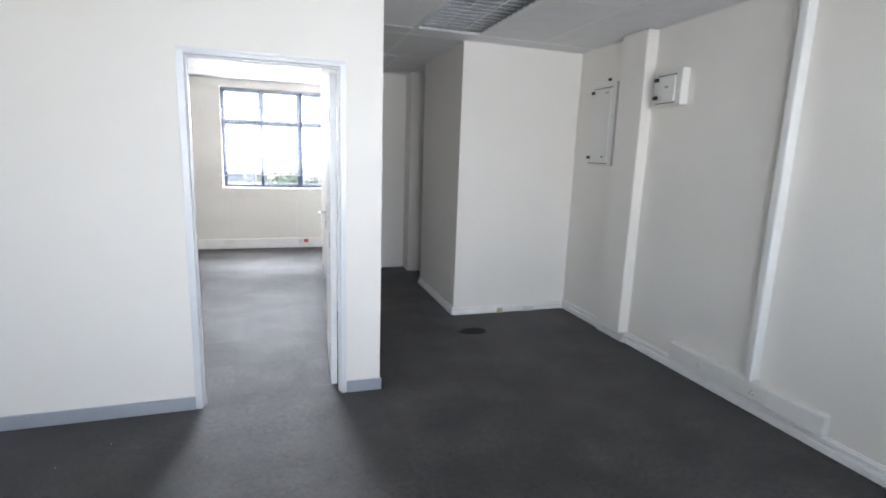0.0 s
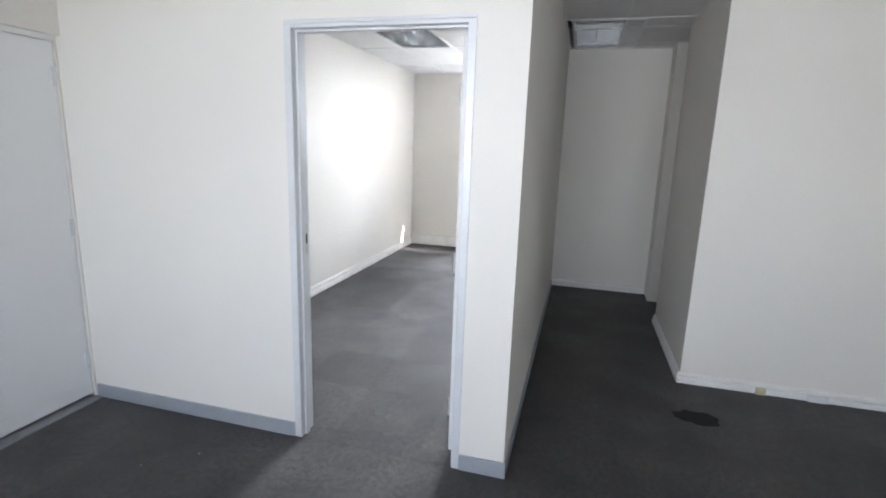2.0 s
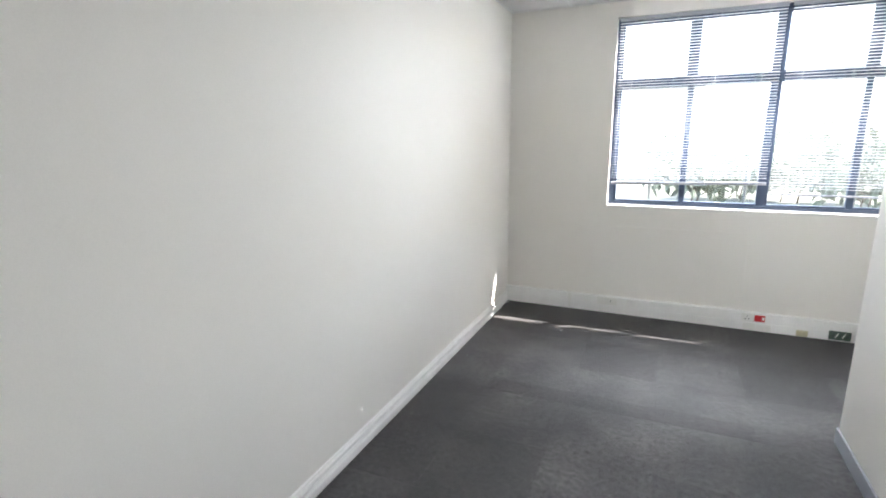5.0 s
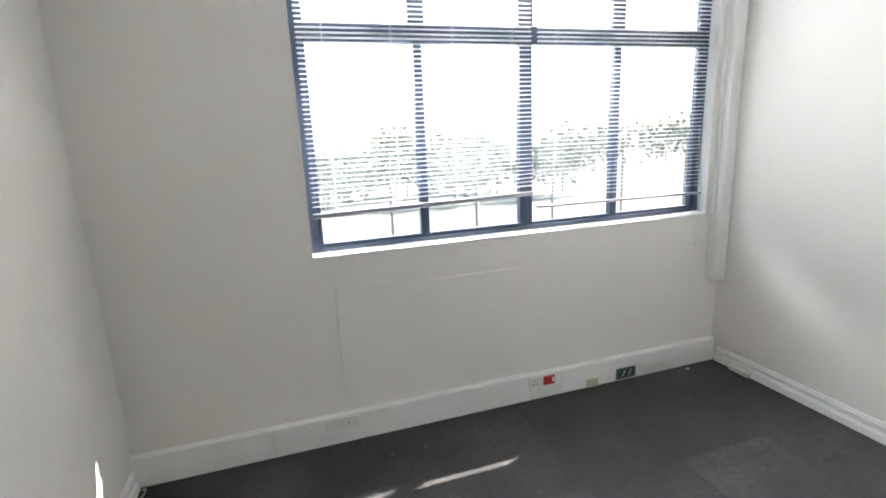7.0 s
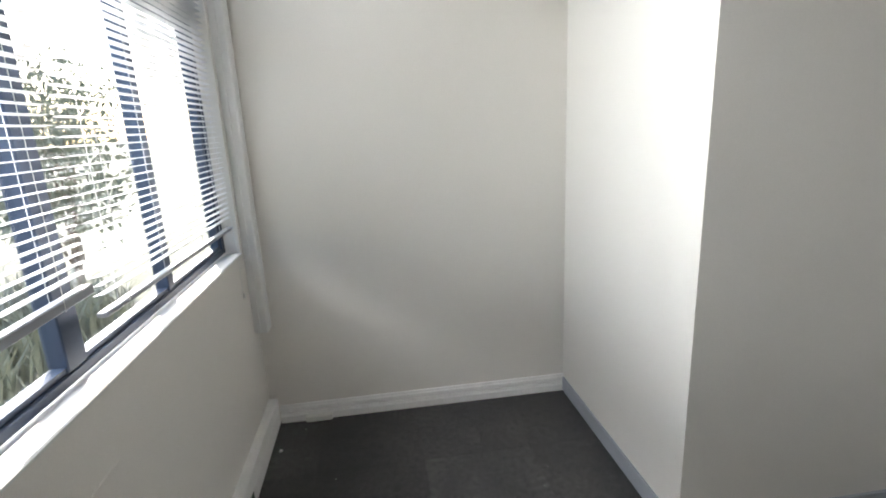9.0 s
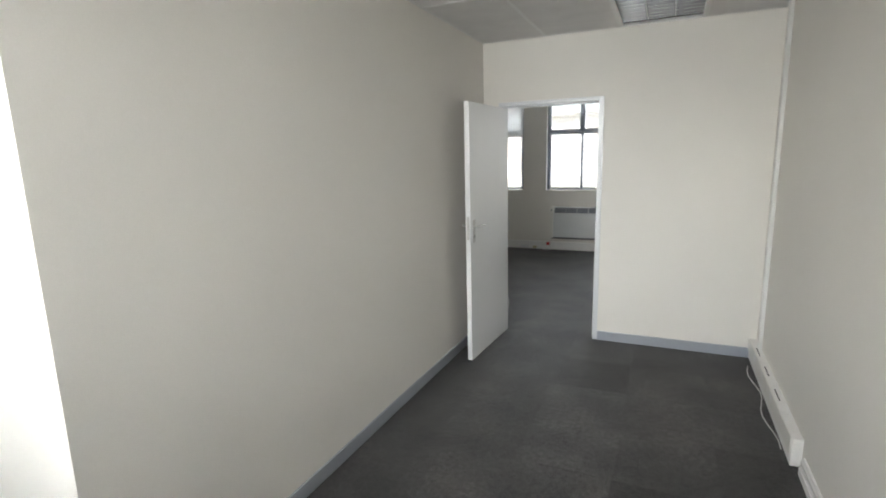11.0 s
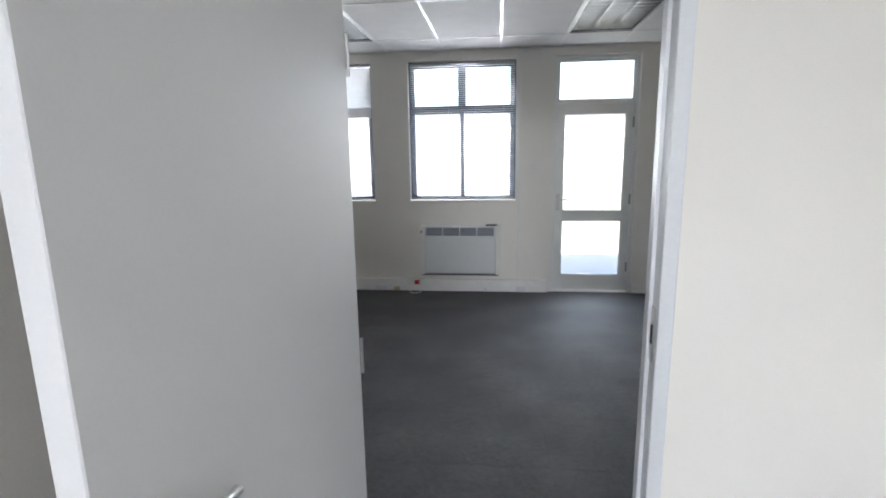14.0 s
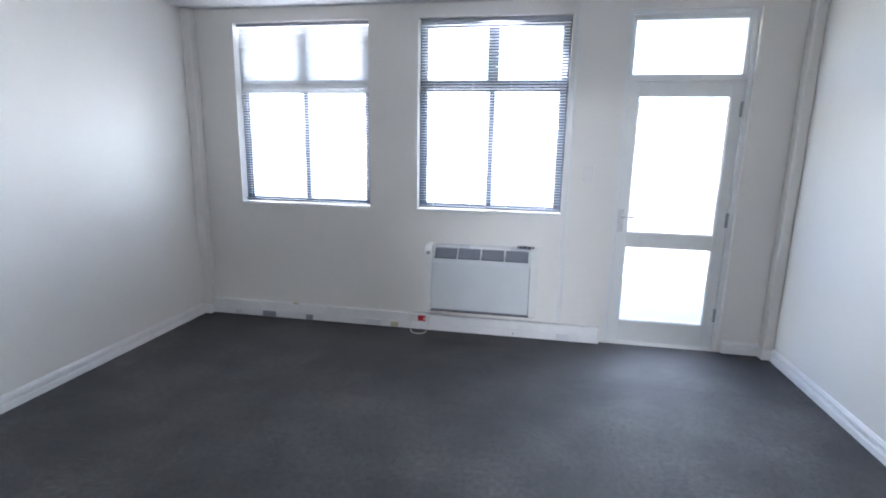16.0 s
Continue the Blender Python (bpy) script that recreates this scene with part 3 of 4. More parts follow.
YBB = B_W + 0.018
blind(WB[0] + 0.02, 0.822, WBZ[1] - 0.004, 1.150, 1.172, YBB, -1, "open white venetian blind with a sagging bottom rail", rail_h=0.022)
blind(0.85, WB[1] - 0.035, WBZ[1] - 0.004, 1.100, 1.092, YBB, -1, "open white venetian blind over the window")
YAB = A_W - 0.05
blind(W1[0] + 0.012, W1[1] - 0.012, WZ[1] - 0.003, 1.040, 1.052, YAB, 1, "white venetian blind, its top slats closed", tilt=13.0, closed=7, half=24)
blind(W2[0] + 0.012, W2[1] - 0.012, WZ[1] - 0.003, 1.048, 1.048, YAB, 1, "open white venetian blind over the window", tilt=11.0)
bl = thing("pull_cord", "thin blind pull cord with a small tassel", "cord", (1.93, B_W - 0.006, 0.8))
part("cord", tube(B(), [(1.925, B_W + 0.02, 1.5), (1.925, B_W - 0.006, 0.99), (1.925, B_W - 0.004, 0.80)], 0.0012, 5), M_CORD, bl)
part("tassel", cyl(B(), (1.925, B_W - 0.007, 0.775), (1.925, B_W - 0.007, 0.80), 0.007, 8, 0.003), M_CORD, bl)
lp = thing("loose_cord", "loose loop of white cord over the sill edge", "cord", (-0.20, B_W - 0.008, 0.96))
part("cord", tube(B(), [(-0.27, B_W + 0.02, 0.992), (-0.25, B_W - 0.010, 0.982), (-0.22, B_W - 0.010, 0.958), (-0.17, B_W - 0.010, 0.957), (-0.13, B_W - 0.010, 0.980), (-0.11, B_W + 0.02, 0.992)], 0.0013, 5), M_CORD, lp)

# ---- glazed outer door ----
YD = A_W - 0.075
ed = thing("door_3", "white painted glazed outer door with a fanlight, closed", "door", ((EXT[0] + EXT[1]) / 2, YD, 0), kind="structure")
x0, x1 = EXT
F = 0.032
TZ = 2.055
part("door_lining", boxes((x0 + 0.001, YD - 0.05, 0.001, x0 + F, YD + 0.04, EXT_H - 0.001), (x1 - F, YD - 0.05, 0.001, x1 - 0.001, YD + 0.04, EXT_H - 0.001), (x0 + F, YD - 0.05, EXT_H - F, x1 - F, YD + 0.04, EXT_H - 0.001), bevel=0.003), M_WHITE, ed)
part("transom", boxes((x0 + F, YD - 0.045, TZ - 0.018, x1 - F, YD + 0.038, TZ + 0.028), bevel=0.003), M_WHITE, ed)
fan = part("fanlight", boxes((x0 + F, YD - 0.02, TZ + 0.028, x0 + F + 0.03, YD + 0.02, EXT_H - F), (x1 - F - 0.03, YD - 0.02, TZ + 0.028, x1 - F, YD + 0.02, EXT_H - F), (x0 + F + 0.03, YD - 0.02, EXT_H - F - 0.03, x1 - F - 0.03, YD + 0.02, EXT_H - F), bevel=0.003), M_WHITE, ed)
p = part("pane", boxes((x0 + F + 0.03, YD - 0.003, TZ + 0.028, x1 - F - 0.03, YD + 0.003, EXT_H - F - 0.03)), M_GLASS, fan)
p.visible_shadow = False
GX0, GX1 = -0.912, -0.278
la, lb = x0 + F + 0.003, x1 - F - 0.003
lf = part("door_leaf", boxes((la, YD - 0.02, 0.008, GX0, YD + 0.022, TZ - 0.021), (GX1, YD - 0.02, 0.008, lb, YD + 0.022, TZ - 0.021), (GX0, YD - 0.02, 0.008, GX1, YD + 0.022, 0.187),
                             (GX0, YD - 0.02, 0.797, GX1, YD + 0.022, 0.905), (GX0, YD - 0.02, 1.935, GX1, YD + 0.022, TZ - 0.021), bevel=0.003), M_WHITE, ed)
for za, zb in ((0.187, 0.797), (0.905, 1.935)):
    p = part("pane", boxes((GX0, YD - 0.003, za, GX1, YD + 0.003, zb)), M_GLASS, lf)
    p.visible_shadow = False
    part("glazing_bead", boxes((GX0, YD + 0.003, za, GX0 + 0.008, YD + 0.014, zb), (GX1 - 0.008, YD + 0.003, za, GX1, YD + 0.014, zb), (GX0 + 0.008, YD + 0.003, za, GX1 - 0.008, YD + 0.014, za + 0.008), (GX0 + 0.008, YD + 0.003, zb - 0.008, GX1 - 0.008, YD + 0.014, zb)), M_WHITE, lf)
hp = part("handle_plate", boxes((lb - 0.055, YD + 0.022, 0.91, lb - 0.015, YD + 0.029, 1.09), bevel=0.002), M_STEEL, ed, "dull steel lever handle plate")
hb = cyl(B(), (lb - 0.035, YD + 0.028, 1.03), (lb - 0.035, YD + 0.07, 1.03), 0.008, 10)
tube(hb, [(lb - 0.035, YD + 0.07, 1.03), (lb - 0.075, YD + 0.072, 1.035), (lb - 0.145, YD + 0.068, 1.028)], 0.0075, 10)
part("lever", hb, M_STEEL, hp, "", True)
for z in (0.28, 1.03, 1.84):
    part("hinge", boxes((la - 0.010, YD + 0.021, z - 0.055, la + 0.016, YD + 0.033, z + 0.055), bevel=0.004), M_RAIL, ed, "grey steel hinge")

# ---- trunking along the skirting ----
def plate(bm, x0, z0, x1, z1, y0, y1):
    box(bm, x0, y0, z0, x1, y1, z1, 0.002)
    return bm


tb = thing("office_trunking", "white two-compartment cable trunking with socket plates under the window", "trunking", (0.4, B_W - 0.02, 0), kind="")
TY = B_W - 0.047
part("base", boxes((B_L + 0.002, TY + 0.004, 0.0005, B_R - 0.021, B_W - 0.0005, 0.150), bevel=0.002), M_SKIRT, tb)
for a, b in ((B_L + 0.004, -0.50), (-0.497, 0.13), (0.133, 0.775), (0.975, B_R - 0.023)):
    part("cover", boxes((a, TY, 0.076, b, TY + 0.004, 0.152), bevel=0.0015), M_SKIRT, tb)
    part("cover", boxes((a, TY + 0.001, 0.004, b, TY + 0.004, 0.072), bevel=0.0015), M_SKIRT, tb)


def socket(parent, x, y, z, n, red=False, vertical=False):
    """A switched socket plate on a face whose normal is n along y."""
    s = part("socket_plate", boxes((x - 0.085, y, z - 0.034, x + 0.085, y + n * 0.007, z + 0.034), bevel=0.002), M_PLASTIC, parent, "white socket outlet plate")
    yy = y + n * 0.007
    for dx, dz in ((-0.045, 0.012), (-0.058, -0.010), (-0.032, -0.010)):
        part("pin_hole", cyl(B(), (x + dx, yy - n * 0.001, z + dz), (x + dx, yy + n * 0.0008, z + dz), 0.0042, 10), M_DARK, s)
    if red:
        part("red_insert", boxes((x + 0.005, yy - n * 0.001, z - 0.026, x + 0.078, yy + n * 0.004, z + 0.028), bevel=0.0015), M_RED, s, "red dedicated-supply insert")
        part("rocker", boxes((x + 0.058, yy + n * 0.003, z - 0.010, x + 0.074, yy + n * 0.008, z + 0.016), bevel=0.0015), M_PLASTIC, s)
    else:
        part("rocker", boxes((x + 0.03, yy - n * 0.001, z - 0.012, x + 0.05, yy + n * 0.004, z + 0.012), bevel=0.0015), M_PLASTIC, s)
    return s


socket(tb, 0.846, TY, 0.112, -1, True)
part("blank_plate", boxes((0.775, TY - 0.004, 0.006, 0.868, TY + 0.002, 0.068), bevel=0.0015), M_PLASTIC, tb)
part("blank_plate", boxes((0.872, TY - 0.004, 0.006, 0.972, TY + 0.002, 0.068), bevel=0.0015), M_PLASTIC, tb)
part("blank_plate", boxes((-0.37, TY - 0.010, 0.080, -0.205, TY + 0.001, 0.148), bevel=0.003), M_PLASTIC, tb, "raised blank socket cover")
part("screw", cyl(B(), (-0.255, TY - 0.0108, 0.115), (-0.255, TY - 0.0095, 0.115), 0.004, 8), M_DARK, tb)
part("end_joint", boxes((-0.63, TY - 0.002, 0.010, -0.605, TY + 0.001, 0.150), bevel=0.001), M_PLASTIC, tb)
part("tan_box", boxes((1.143, TY - 0.016, 0.008, 1.218, TY + 0.001, 0.056), bevel=0.004), M_TAN, tb, "small yellowed plastic outlet")
part("open_outlet", boxes((1.352, TY - 0.003, 0.012, 1.492, TY + 0.003, 0.082), bevel=0.001), M_GREEN, tb, "uncovered outlet showing green wiring")
for k in range(5):
    part("wire", tube(B(), [(1.372 + 0.022 * k, TY - 0.004, 0.03), (1.382 + 0.022 * k, TY - 0.010, 0.05 + 0.006 * (k % 2)), (1.389 + 0.022 * k, TY - 0.004, 0.066)], 0.003, 5), M_PLASTIC if k % 2 else M_DARK, tb)
for k in range(2):
    part("lifted_edge", boxes((0.18 + 0.3 * k, B_W - 0.046, 0.1525, 0.42 + 0.34 * k, B_W - 0.004, 0.156 + 0.002 * k)), M_SKIRT, tb)
structure("wall_panel", boxes((-0.258, B_W - 0.0045, 0.19, 0.752, B_W - 0.0003, 0.79), bevel=0.002), M_WALL, "painted-over access panel below the window", "panel")
pb = thing("pipe_boxing", "grey-white square pipe casing in the corner, stopped short", "pipe casing", (2.06, B_W - 0.02, 0.55))
part("casing", boxes((2.045, B_W - 0.062, 0.545, B_R - 0.0005, B_W - 0.0005, CEIL - 0.008), bevel=0.006), M_WHITE, pb)
part("side_batten", boxes((2.033, B_W - 0.03, 0.555, 2.044, B_W - 0.0005, CEIL - 0.008), bevel=0.002), M_WHITE, pb)
pg = thing("skirting_outlet", "small white outlet box on the skirting", "outlet", (B_R - 0.03, 5.13, 0))
part("box_body", boxes((B_R - 0.047, 5.06, 0.002, B_R - 0.0205, 5.20, 0.034), bevel=0.003), M_PLASTIC, pg)
part("cover", boxes((B_R - 0.050, 5.075, 0.006, B_R - 0.046, 5.185, 0.030), bevel=0.001), M_PLASTIC, pg)
tagged(part("paper_scrap", boxes((1.85, 5.285, 0.001, 1.868, 5.30, 0.010), bevel=0.003), M_PAPER), "tiny white scrap lying on the carpet", "litter")

# side trunking beside the doorway in the office
st = thing("side_trunking", "white cable trunking along the office wall, cover gaping", "trunking", (B_L, 0.9, 0))
part("base", boxes((B_L + 0.0005, D_T + 0.013, 0.012, B_L + 0.052, D_T + 1.55, 0.165), bevel=0.003), M_SKIRT, st)
part("cover", boxes((B_L + 0.052, D_T + 0.02, 0.07, B_L + 0.058, D_T + 0.80, 0.168), bevel=0.002), M_PLASTIC, st)
part("cover", boxes((B_L + 0.052, D_T + 0.81, 0.07, B_L + 0.058, D_T + 1.54, 0.166), bevel=0.002), M_PLASTIC, st)
for k in range(3):
    part("cover_gap", boxes((B_L + 0.03, 0.34 + 0.36 * k, 0.1655, B_L + 0.036, 0.50 + 0.36 * k, 0.1672)), M_DARK, st)
for k in range(3):
    part("torn_sticker", boxes((B_L + 0.058, 0.42 + 0.33 * k, 0.10, B_L + 0.0595, 0.48 + 0.33 * k, 0.158)), M_PAPER, st)
part("riser", boxes((B_L + 0.0005, D_T + 0.20, 0.166, B_L + 0.026, D_T + 0.25, CEIL - 0.008), bevel=0.003), M_WHITE, st, "narrow vertical cable duct up the wall")
lc = thing("floor_cable", "thin white cable lying along the carpet edge", "cable", (B_L + 0.08, 0.7, 0))
part("cable", tube(B(), [(B_L + 0.075 + 0.02 * math.sin(k * 0.9), 0.32 + 0.09 * k, 0.005) for k in range(14)], 0.0035, 6), M_CORD, lc)
l2 = thing("corner_wires", "loose thin wires curling from the trunking end", "cable", (B_L + 0.05, 5.2, 0))
part("wire", tube(B(), [(B_L + 0.024 + 0.008 * math.sin(k), 4.72 + 0.045 * k, 0.006) for k in range(12)], 0.003, 5), M_CORD, l2)
part("wire", tube(B(), [(B_L + 0.03 + 0.03 * math.sin(k * 0.35), 5.26 - 0.02 * math.cos(k * 0.6), 0.006 + 0.004 * k) for k in range(8)], 0.003, 5), M_CORD, l2)

# ---- front office: fan heater, trunking, corner casings ----
AX0, AX1, AZ0, AZ1, AY = 0.385, 1.285, 0.235, 0.752, -3.945
ac = thing("fan_coil_heater", "white enamel wall fan-coil heater with a grey top grille", "heater", (0.83, A_W + 0.1, AZ0))
bm = B()
prof = [(A_W + 0.001, AZ0), (AY, AZ0), (AY, AZ1 - 0.115), (AY - 0.006, AZ1 - 0.095), (AY - 0.075, AZ1 - 0.008), (AY - 0.09, AZ1), (A_W + 0.001, AZ1)]
xa, xb = AX0 + 0.06, AX1 - 0.06
e0 = [bm.verts.new((xa, y, z)) for y, z in prof]
e1 = [bm.verts.new((xb, y, z)) for y, z in prof]
for i in range(len(prof)):
    j = (i + 1) % len(prof)
    bm.faces.new((e0[i], e0[j], e1[j], e1[i]))
bm.faces.new(e0[::-1])
bm.faces.new(e1)
bmesh.ops.recalc_face_normals(bm, faces=bm.faces[:])
part("body", bm, M_AC, ac)
for xa, xb in ((AX0, AX0 + 0.059), (AX1 - 0.059, AX1)):
    bm = B()
    pr = [(A_W + 0.001, AZ0 - 0.006), (AY + 0.006, AZ0 - 0.006), (AY + 0.008, AZ1 - 0.10), (AY + 0.004, AZ1 - 0.06), (AY - 0.012, AZ1 - 0.022), (AY - 0.035, AZ1 + 0.002), (AY - 0.07, AZ1 + 0.008), (A_W + 0.001, AZ1 + 0.008)]
    e0 = [bm.verts.new((xa, y, z)) for y, z in pr]
    e1 = [bm.verts.new((xb, y, z)) for y, z in pr]
    for i in range(len(pr)):
        j = (i + 1) % len(pr)
        bm.faces.new((e0[i], e0[j], e1[j], e1[i]))
    bm.faces.new(e0[::-1])
    bm.faces.new(e1)
    bmesh.ops.recalc_face_normals(bm, faces=bm.faces[:])
    bmesh.ops.bevel(bm, geom=bm.edges[:], offset=0.004, segments=2, affect="EDGES")
    part("end_cap", bm, M_PLASTIC, ac, "rounded white plastic end cap")
part("panel_gap", boxes((AX0 + 0.0625, AY + 0.0002, AZ0 + 0.006, AX0 + 0.0655, AY + 0.003, AZ1 - 0.118), (AX0 + 0.066, AY + 0.0002, AZ0 + 0.003, AX1 - 0.066, AY + 0.003, AZ0 + 0.0115)), M_GRILLE, ac, "dark gap round the front panel")
part("front_panel", boxes((AX0 + 0.066, AY, AZ0 + 0.012, AX1 - 0.065, AY + 0.007, AZ1 - 0.118), bevel=0.003), M_AC, ac)
GY0, GZ0, GY1, GZ1 = AY - 0.010, AZ1 - 0.090, AY - 0.071, AZ1 - 0.013
gw = (AX1 - AX0 - 0.15) / 4
for k in range(4):
    gx = AX0 + 0.075 + gw * (k + 0.5)
    g = part("grille", boxes((gx - gw / 2 + 0.006, -0.004, -0.046, gx + gw / 2 - 0.006, 0.006, 0.046)), M_GRILLE, ac, "grey slotted air grille")
    g.matrix_basis = pose(0, (GY0 + GY1) / 2 + 0.004, (GZ0 + GZ1) / 2 + 0.003, 38, 0, 0)
    fin = mesh_of("fin", box(B(), gx - gw / 2 + 0.008, 0.005, -0.0022, gx + gw / 2 - 0.008, 0.012, 0.0022), M_RAIL)
    for q in range(8):
        f = new("fin", fin)
        f.parent = g
        f.matrix_basis = Matrix.Translation((0, 0, -0.037 + q * 0.0106))
part("control_knob", cyl(B(), (AX1 - 0.03, AY - 0.02, AZ1 - 0.05), (AX1 - 0.03, AY + 0.003, AZ1 - 0.046), 0.015, 14), M_RAIL, ac, "grey control dial on the end cap")
# dark slab that stands in for the shade below the heater
part("underside_painted_shade", boxes((AX0 + 0.02, A_W + 0.02, AZ0 - 0.02, AX1 - 0.02, AY - 0.03, AZ0 - 0.001)), M_DARK, ac)
bm = B()
fold = [(A_W + 0.03, AZ1 + 0.002), (AY - 0.092, AZ1 + 0.003), (AY - 0.072, AZ1 - 0.002), (AY - 0.038, AZ1 - 0.043)]
for off in (0.0, 0.0012):
    rows = [[bm.verts.new((x, y, z + off)) for x in (0.61, 0.93)] for y, z in fold]
    for a, b in zip(rows, rows[1:]):
        bm.faces.new((a[0], a[1], b[1], b[0]))
bmesh.ops.recalc_face_normals(bm, faces=bm.faces[:])
tagged(part("paper_sheet", bm, M_PAPER), "white paper sheet lying bent over the heater grille", "paper")
ky = thing("key_bunch", "small bunch of keys and wire on the heater", "keys", (0.50, A_W + 0.08, AZ1))
for k in range(6):
    part("key", boxes((0.455 + 0.018 * k, A_W + 0.03 + 0.012 * (k % 3), AZ1 + 0.001, 0.468 + 0.018 * k, A_W + 0.085 + 0.008 * (k % 2), AZ1 + 0.010 + 0.006 * (k % 3)), bevel=0.001), M_RAIL if k % 2 else M_DARK, ky)

for k in range(4):
    part("wire", tube(B(), [(0.44 + 0.03 * k + 0.02 * math.sin(q * 1.7 + k), A_W + 0.04 + 0.012 * q, AZ1 + 0.004 + 0.016 * abs(math.sin(q * 0.8 + k))) for q in range(8)], 0.0022, 5), M_DARK, ky, "loose dark wire")

TYA = A_W + 0.05
ta = thing("window_trunking", "white cable trunking with outlets along the skirting", "trunking", (1.6, A_W + 0.02, 0))
part("base", boxes((-0.118, A_W + 0.0005, 0.0005, A_R - 0.085, TYA - 0.004, 0.135), bevel=0.002), M_SKIRT, ta)
for a, b in ((-0.112, 1.26), (1.263, 1.264 + 0.20), (1.47, A_R - 0.09)):
    part("cover", boxes((a, TYA - 0.004, 0.070, b, TYA, 0.137), bevel=0.0015), M_SKIRT, ta)
    part("cover", boxes((a, TYA - 0.004, 0.004, b, TYA - 0.001, 0.066), bevel=0.0015), M_SKIRT, ta)
part("end_cap", boxes((-0.124, A_W + 0.0005, 0.0005, -0.1125, TYA + 0.003, 0.139), bevel=0.002), M_PLASTIC, ta)
s = part("socket_plate", boxes((1.29, TYA, 0.068, 1.45, TYA + 0.007, 0.136), bevel=0.002), M_PLASTIC, ta, "white socket outlet plate")
part("red_insert", boxes((1.30, TYA + 0.006, 0.080, 1.365, TYA + 0.011, 0.128), bevel=0.001), M_RED, s, "red dedicated-supply insert")
part("rocker", boxes((1.303, TYA + 0.010, 0.092, 1.316, TYA + 0.014, 0.112), bevel=0.001), M_PLASTIC, s)
part("plug", boxes((1.395, TYA + 0.007, 0.082, 1.44, TYA + 0.035, 0.122), bevel=0.006), M_PLASTIC, ta, "white plug in the socket")
for x, w, h, mt in ((2.74, 0.125, 0.05, M_RAIL), (2.352, 0.065, 0.045, M_RAIL), (1.757, 0.13, 0.055, M_SLAT), (1.573, 0.07, 0.045, M_TAN), (0.161, 0.10, 0.05, M_SLAT), (3.042, 0.065, 0.045, M_SLAT)):
    part("outlet_cover", boxes((x - w / 2, TYA - 0.001, 0.008, x + w / 2, TYA + 0.014, 0.008 + h), bevel=0.004), mt, ta, "greyed plastic outlet cover")
part("stray_clip", boxes((2.46, TYA - 0.02, 0.137, 2.51, TYA - 0.002, 0.147), bevel=0.002), M_TAN, ta)
part("screw_hole", cyl(B(), (0.56, TYA - 0.002, 0.03), (0.56, TYA + 0.0005, 0.03), 0.005, 8), M_DARK, ta)
cb = thing("heater_cable", "white flex hanging from heater to the socket", "cable", (1.35, A_W + 0.09, 0))
part("cable", tube(B(), [(1.25, A_W + 0.10, 0.24), (1.262, TYA + 0.02, 0.16), (1.270, TYA + 0.04, 0.06), (1.285, TYA + 0.08, 0.008), (1.315, TYA + 0.105, 0.005), (1.35, TYA + 0.112, 0.005), (1.39, TYA + 0.10, 0.005), (1.42, TYA + 0.065, 0.02), (1.425, TYA + 0.036, 0.09)], 0.0042, 6), M_CORD, cb)
cd = thing("wall_conduit", "narrow white surface conduit up the wall", "conduit", (0.2, A_W, 0.14))
part("conduit", boxes((0.186, A_W + 0.0005, 0.138, 0.210, A_W + 0.021, CEIL - 0.008), bevel=0.003), M_WHITE, cd)
ls = thing("light_switch", "small white light switch plate on the wall", "switch", (0.046, A_W, 1.36))
part("plate", boxes((0.006, A_W + 0.0005, 1.30, 0.086, A_W + 0.009, 1.42), bevel=0.003), M_PLASTIC, ls)
part("rocker", boxes((0.032, A_W + 0.009, 1.335, 0.060, A_W + 0.014, 1.385), bevel=0.002), M_PLASTIC, ls)
for x0, x1, lab in ((A_L + 0.0005, A_L + 0.072, "painted pipe casing in the room corner"), (A_R - 0.078, A_R - 0.0005, "painted pipe casing in the room corner")):
    c = thing("corner_casing", lab, "pipe casing", ((x0 + x1) / 2, A_W + 0.04, 0), group="corner casings")
    part("casing", boxes((x0, A_W + 0.0005, 0.0005, x1, A_W + 0.085, CEIL - 0.008), bevel=0.006), M_WALL, c)
    part("skirting_wrap", boxes((x0 - 0.006 if x0 > 0 else x0, A_W + 0.0005, 0.0005, x1 if x0 > 0 else x1 + 0.012, A_W + 0.098, 0.085), bevel=0.005), M_SKIRT, c)
pr = thing("alarm_sensor", "small white alarm sensor high in the corner", "sensor", (A_L + 0.05, A_W + 0.1, 2.55))
part("body", boxes((A_L + 0.008, A_W + 0.086, 2.49, A_L + 0.068, A_W + 0.125, 2.595), bevel=0.012), M_PLASTIC, pr)
part("lens", boxes((A_L + 0.018, A_W + 0.124, 2.50, A_L + 0.058, A_W + 0.131, 2.545), bevel=0.003), M_SLAT, pr)

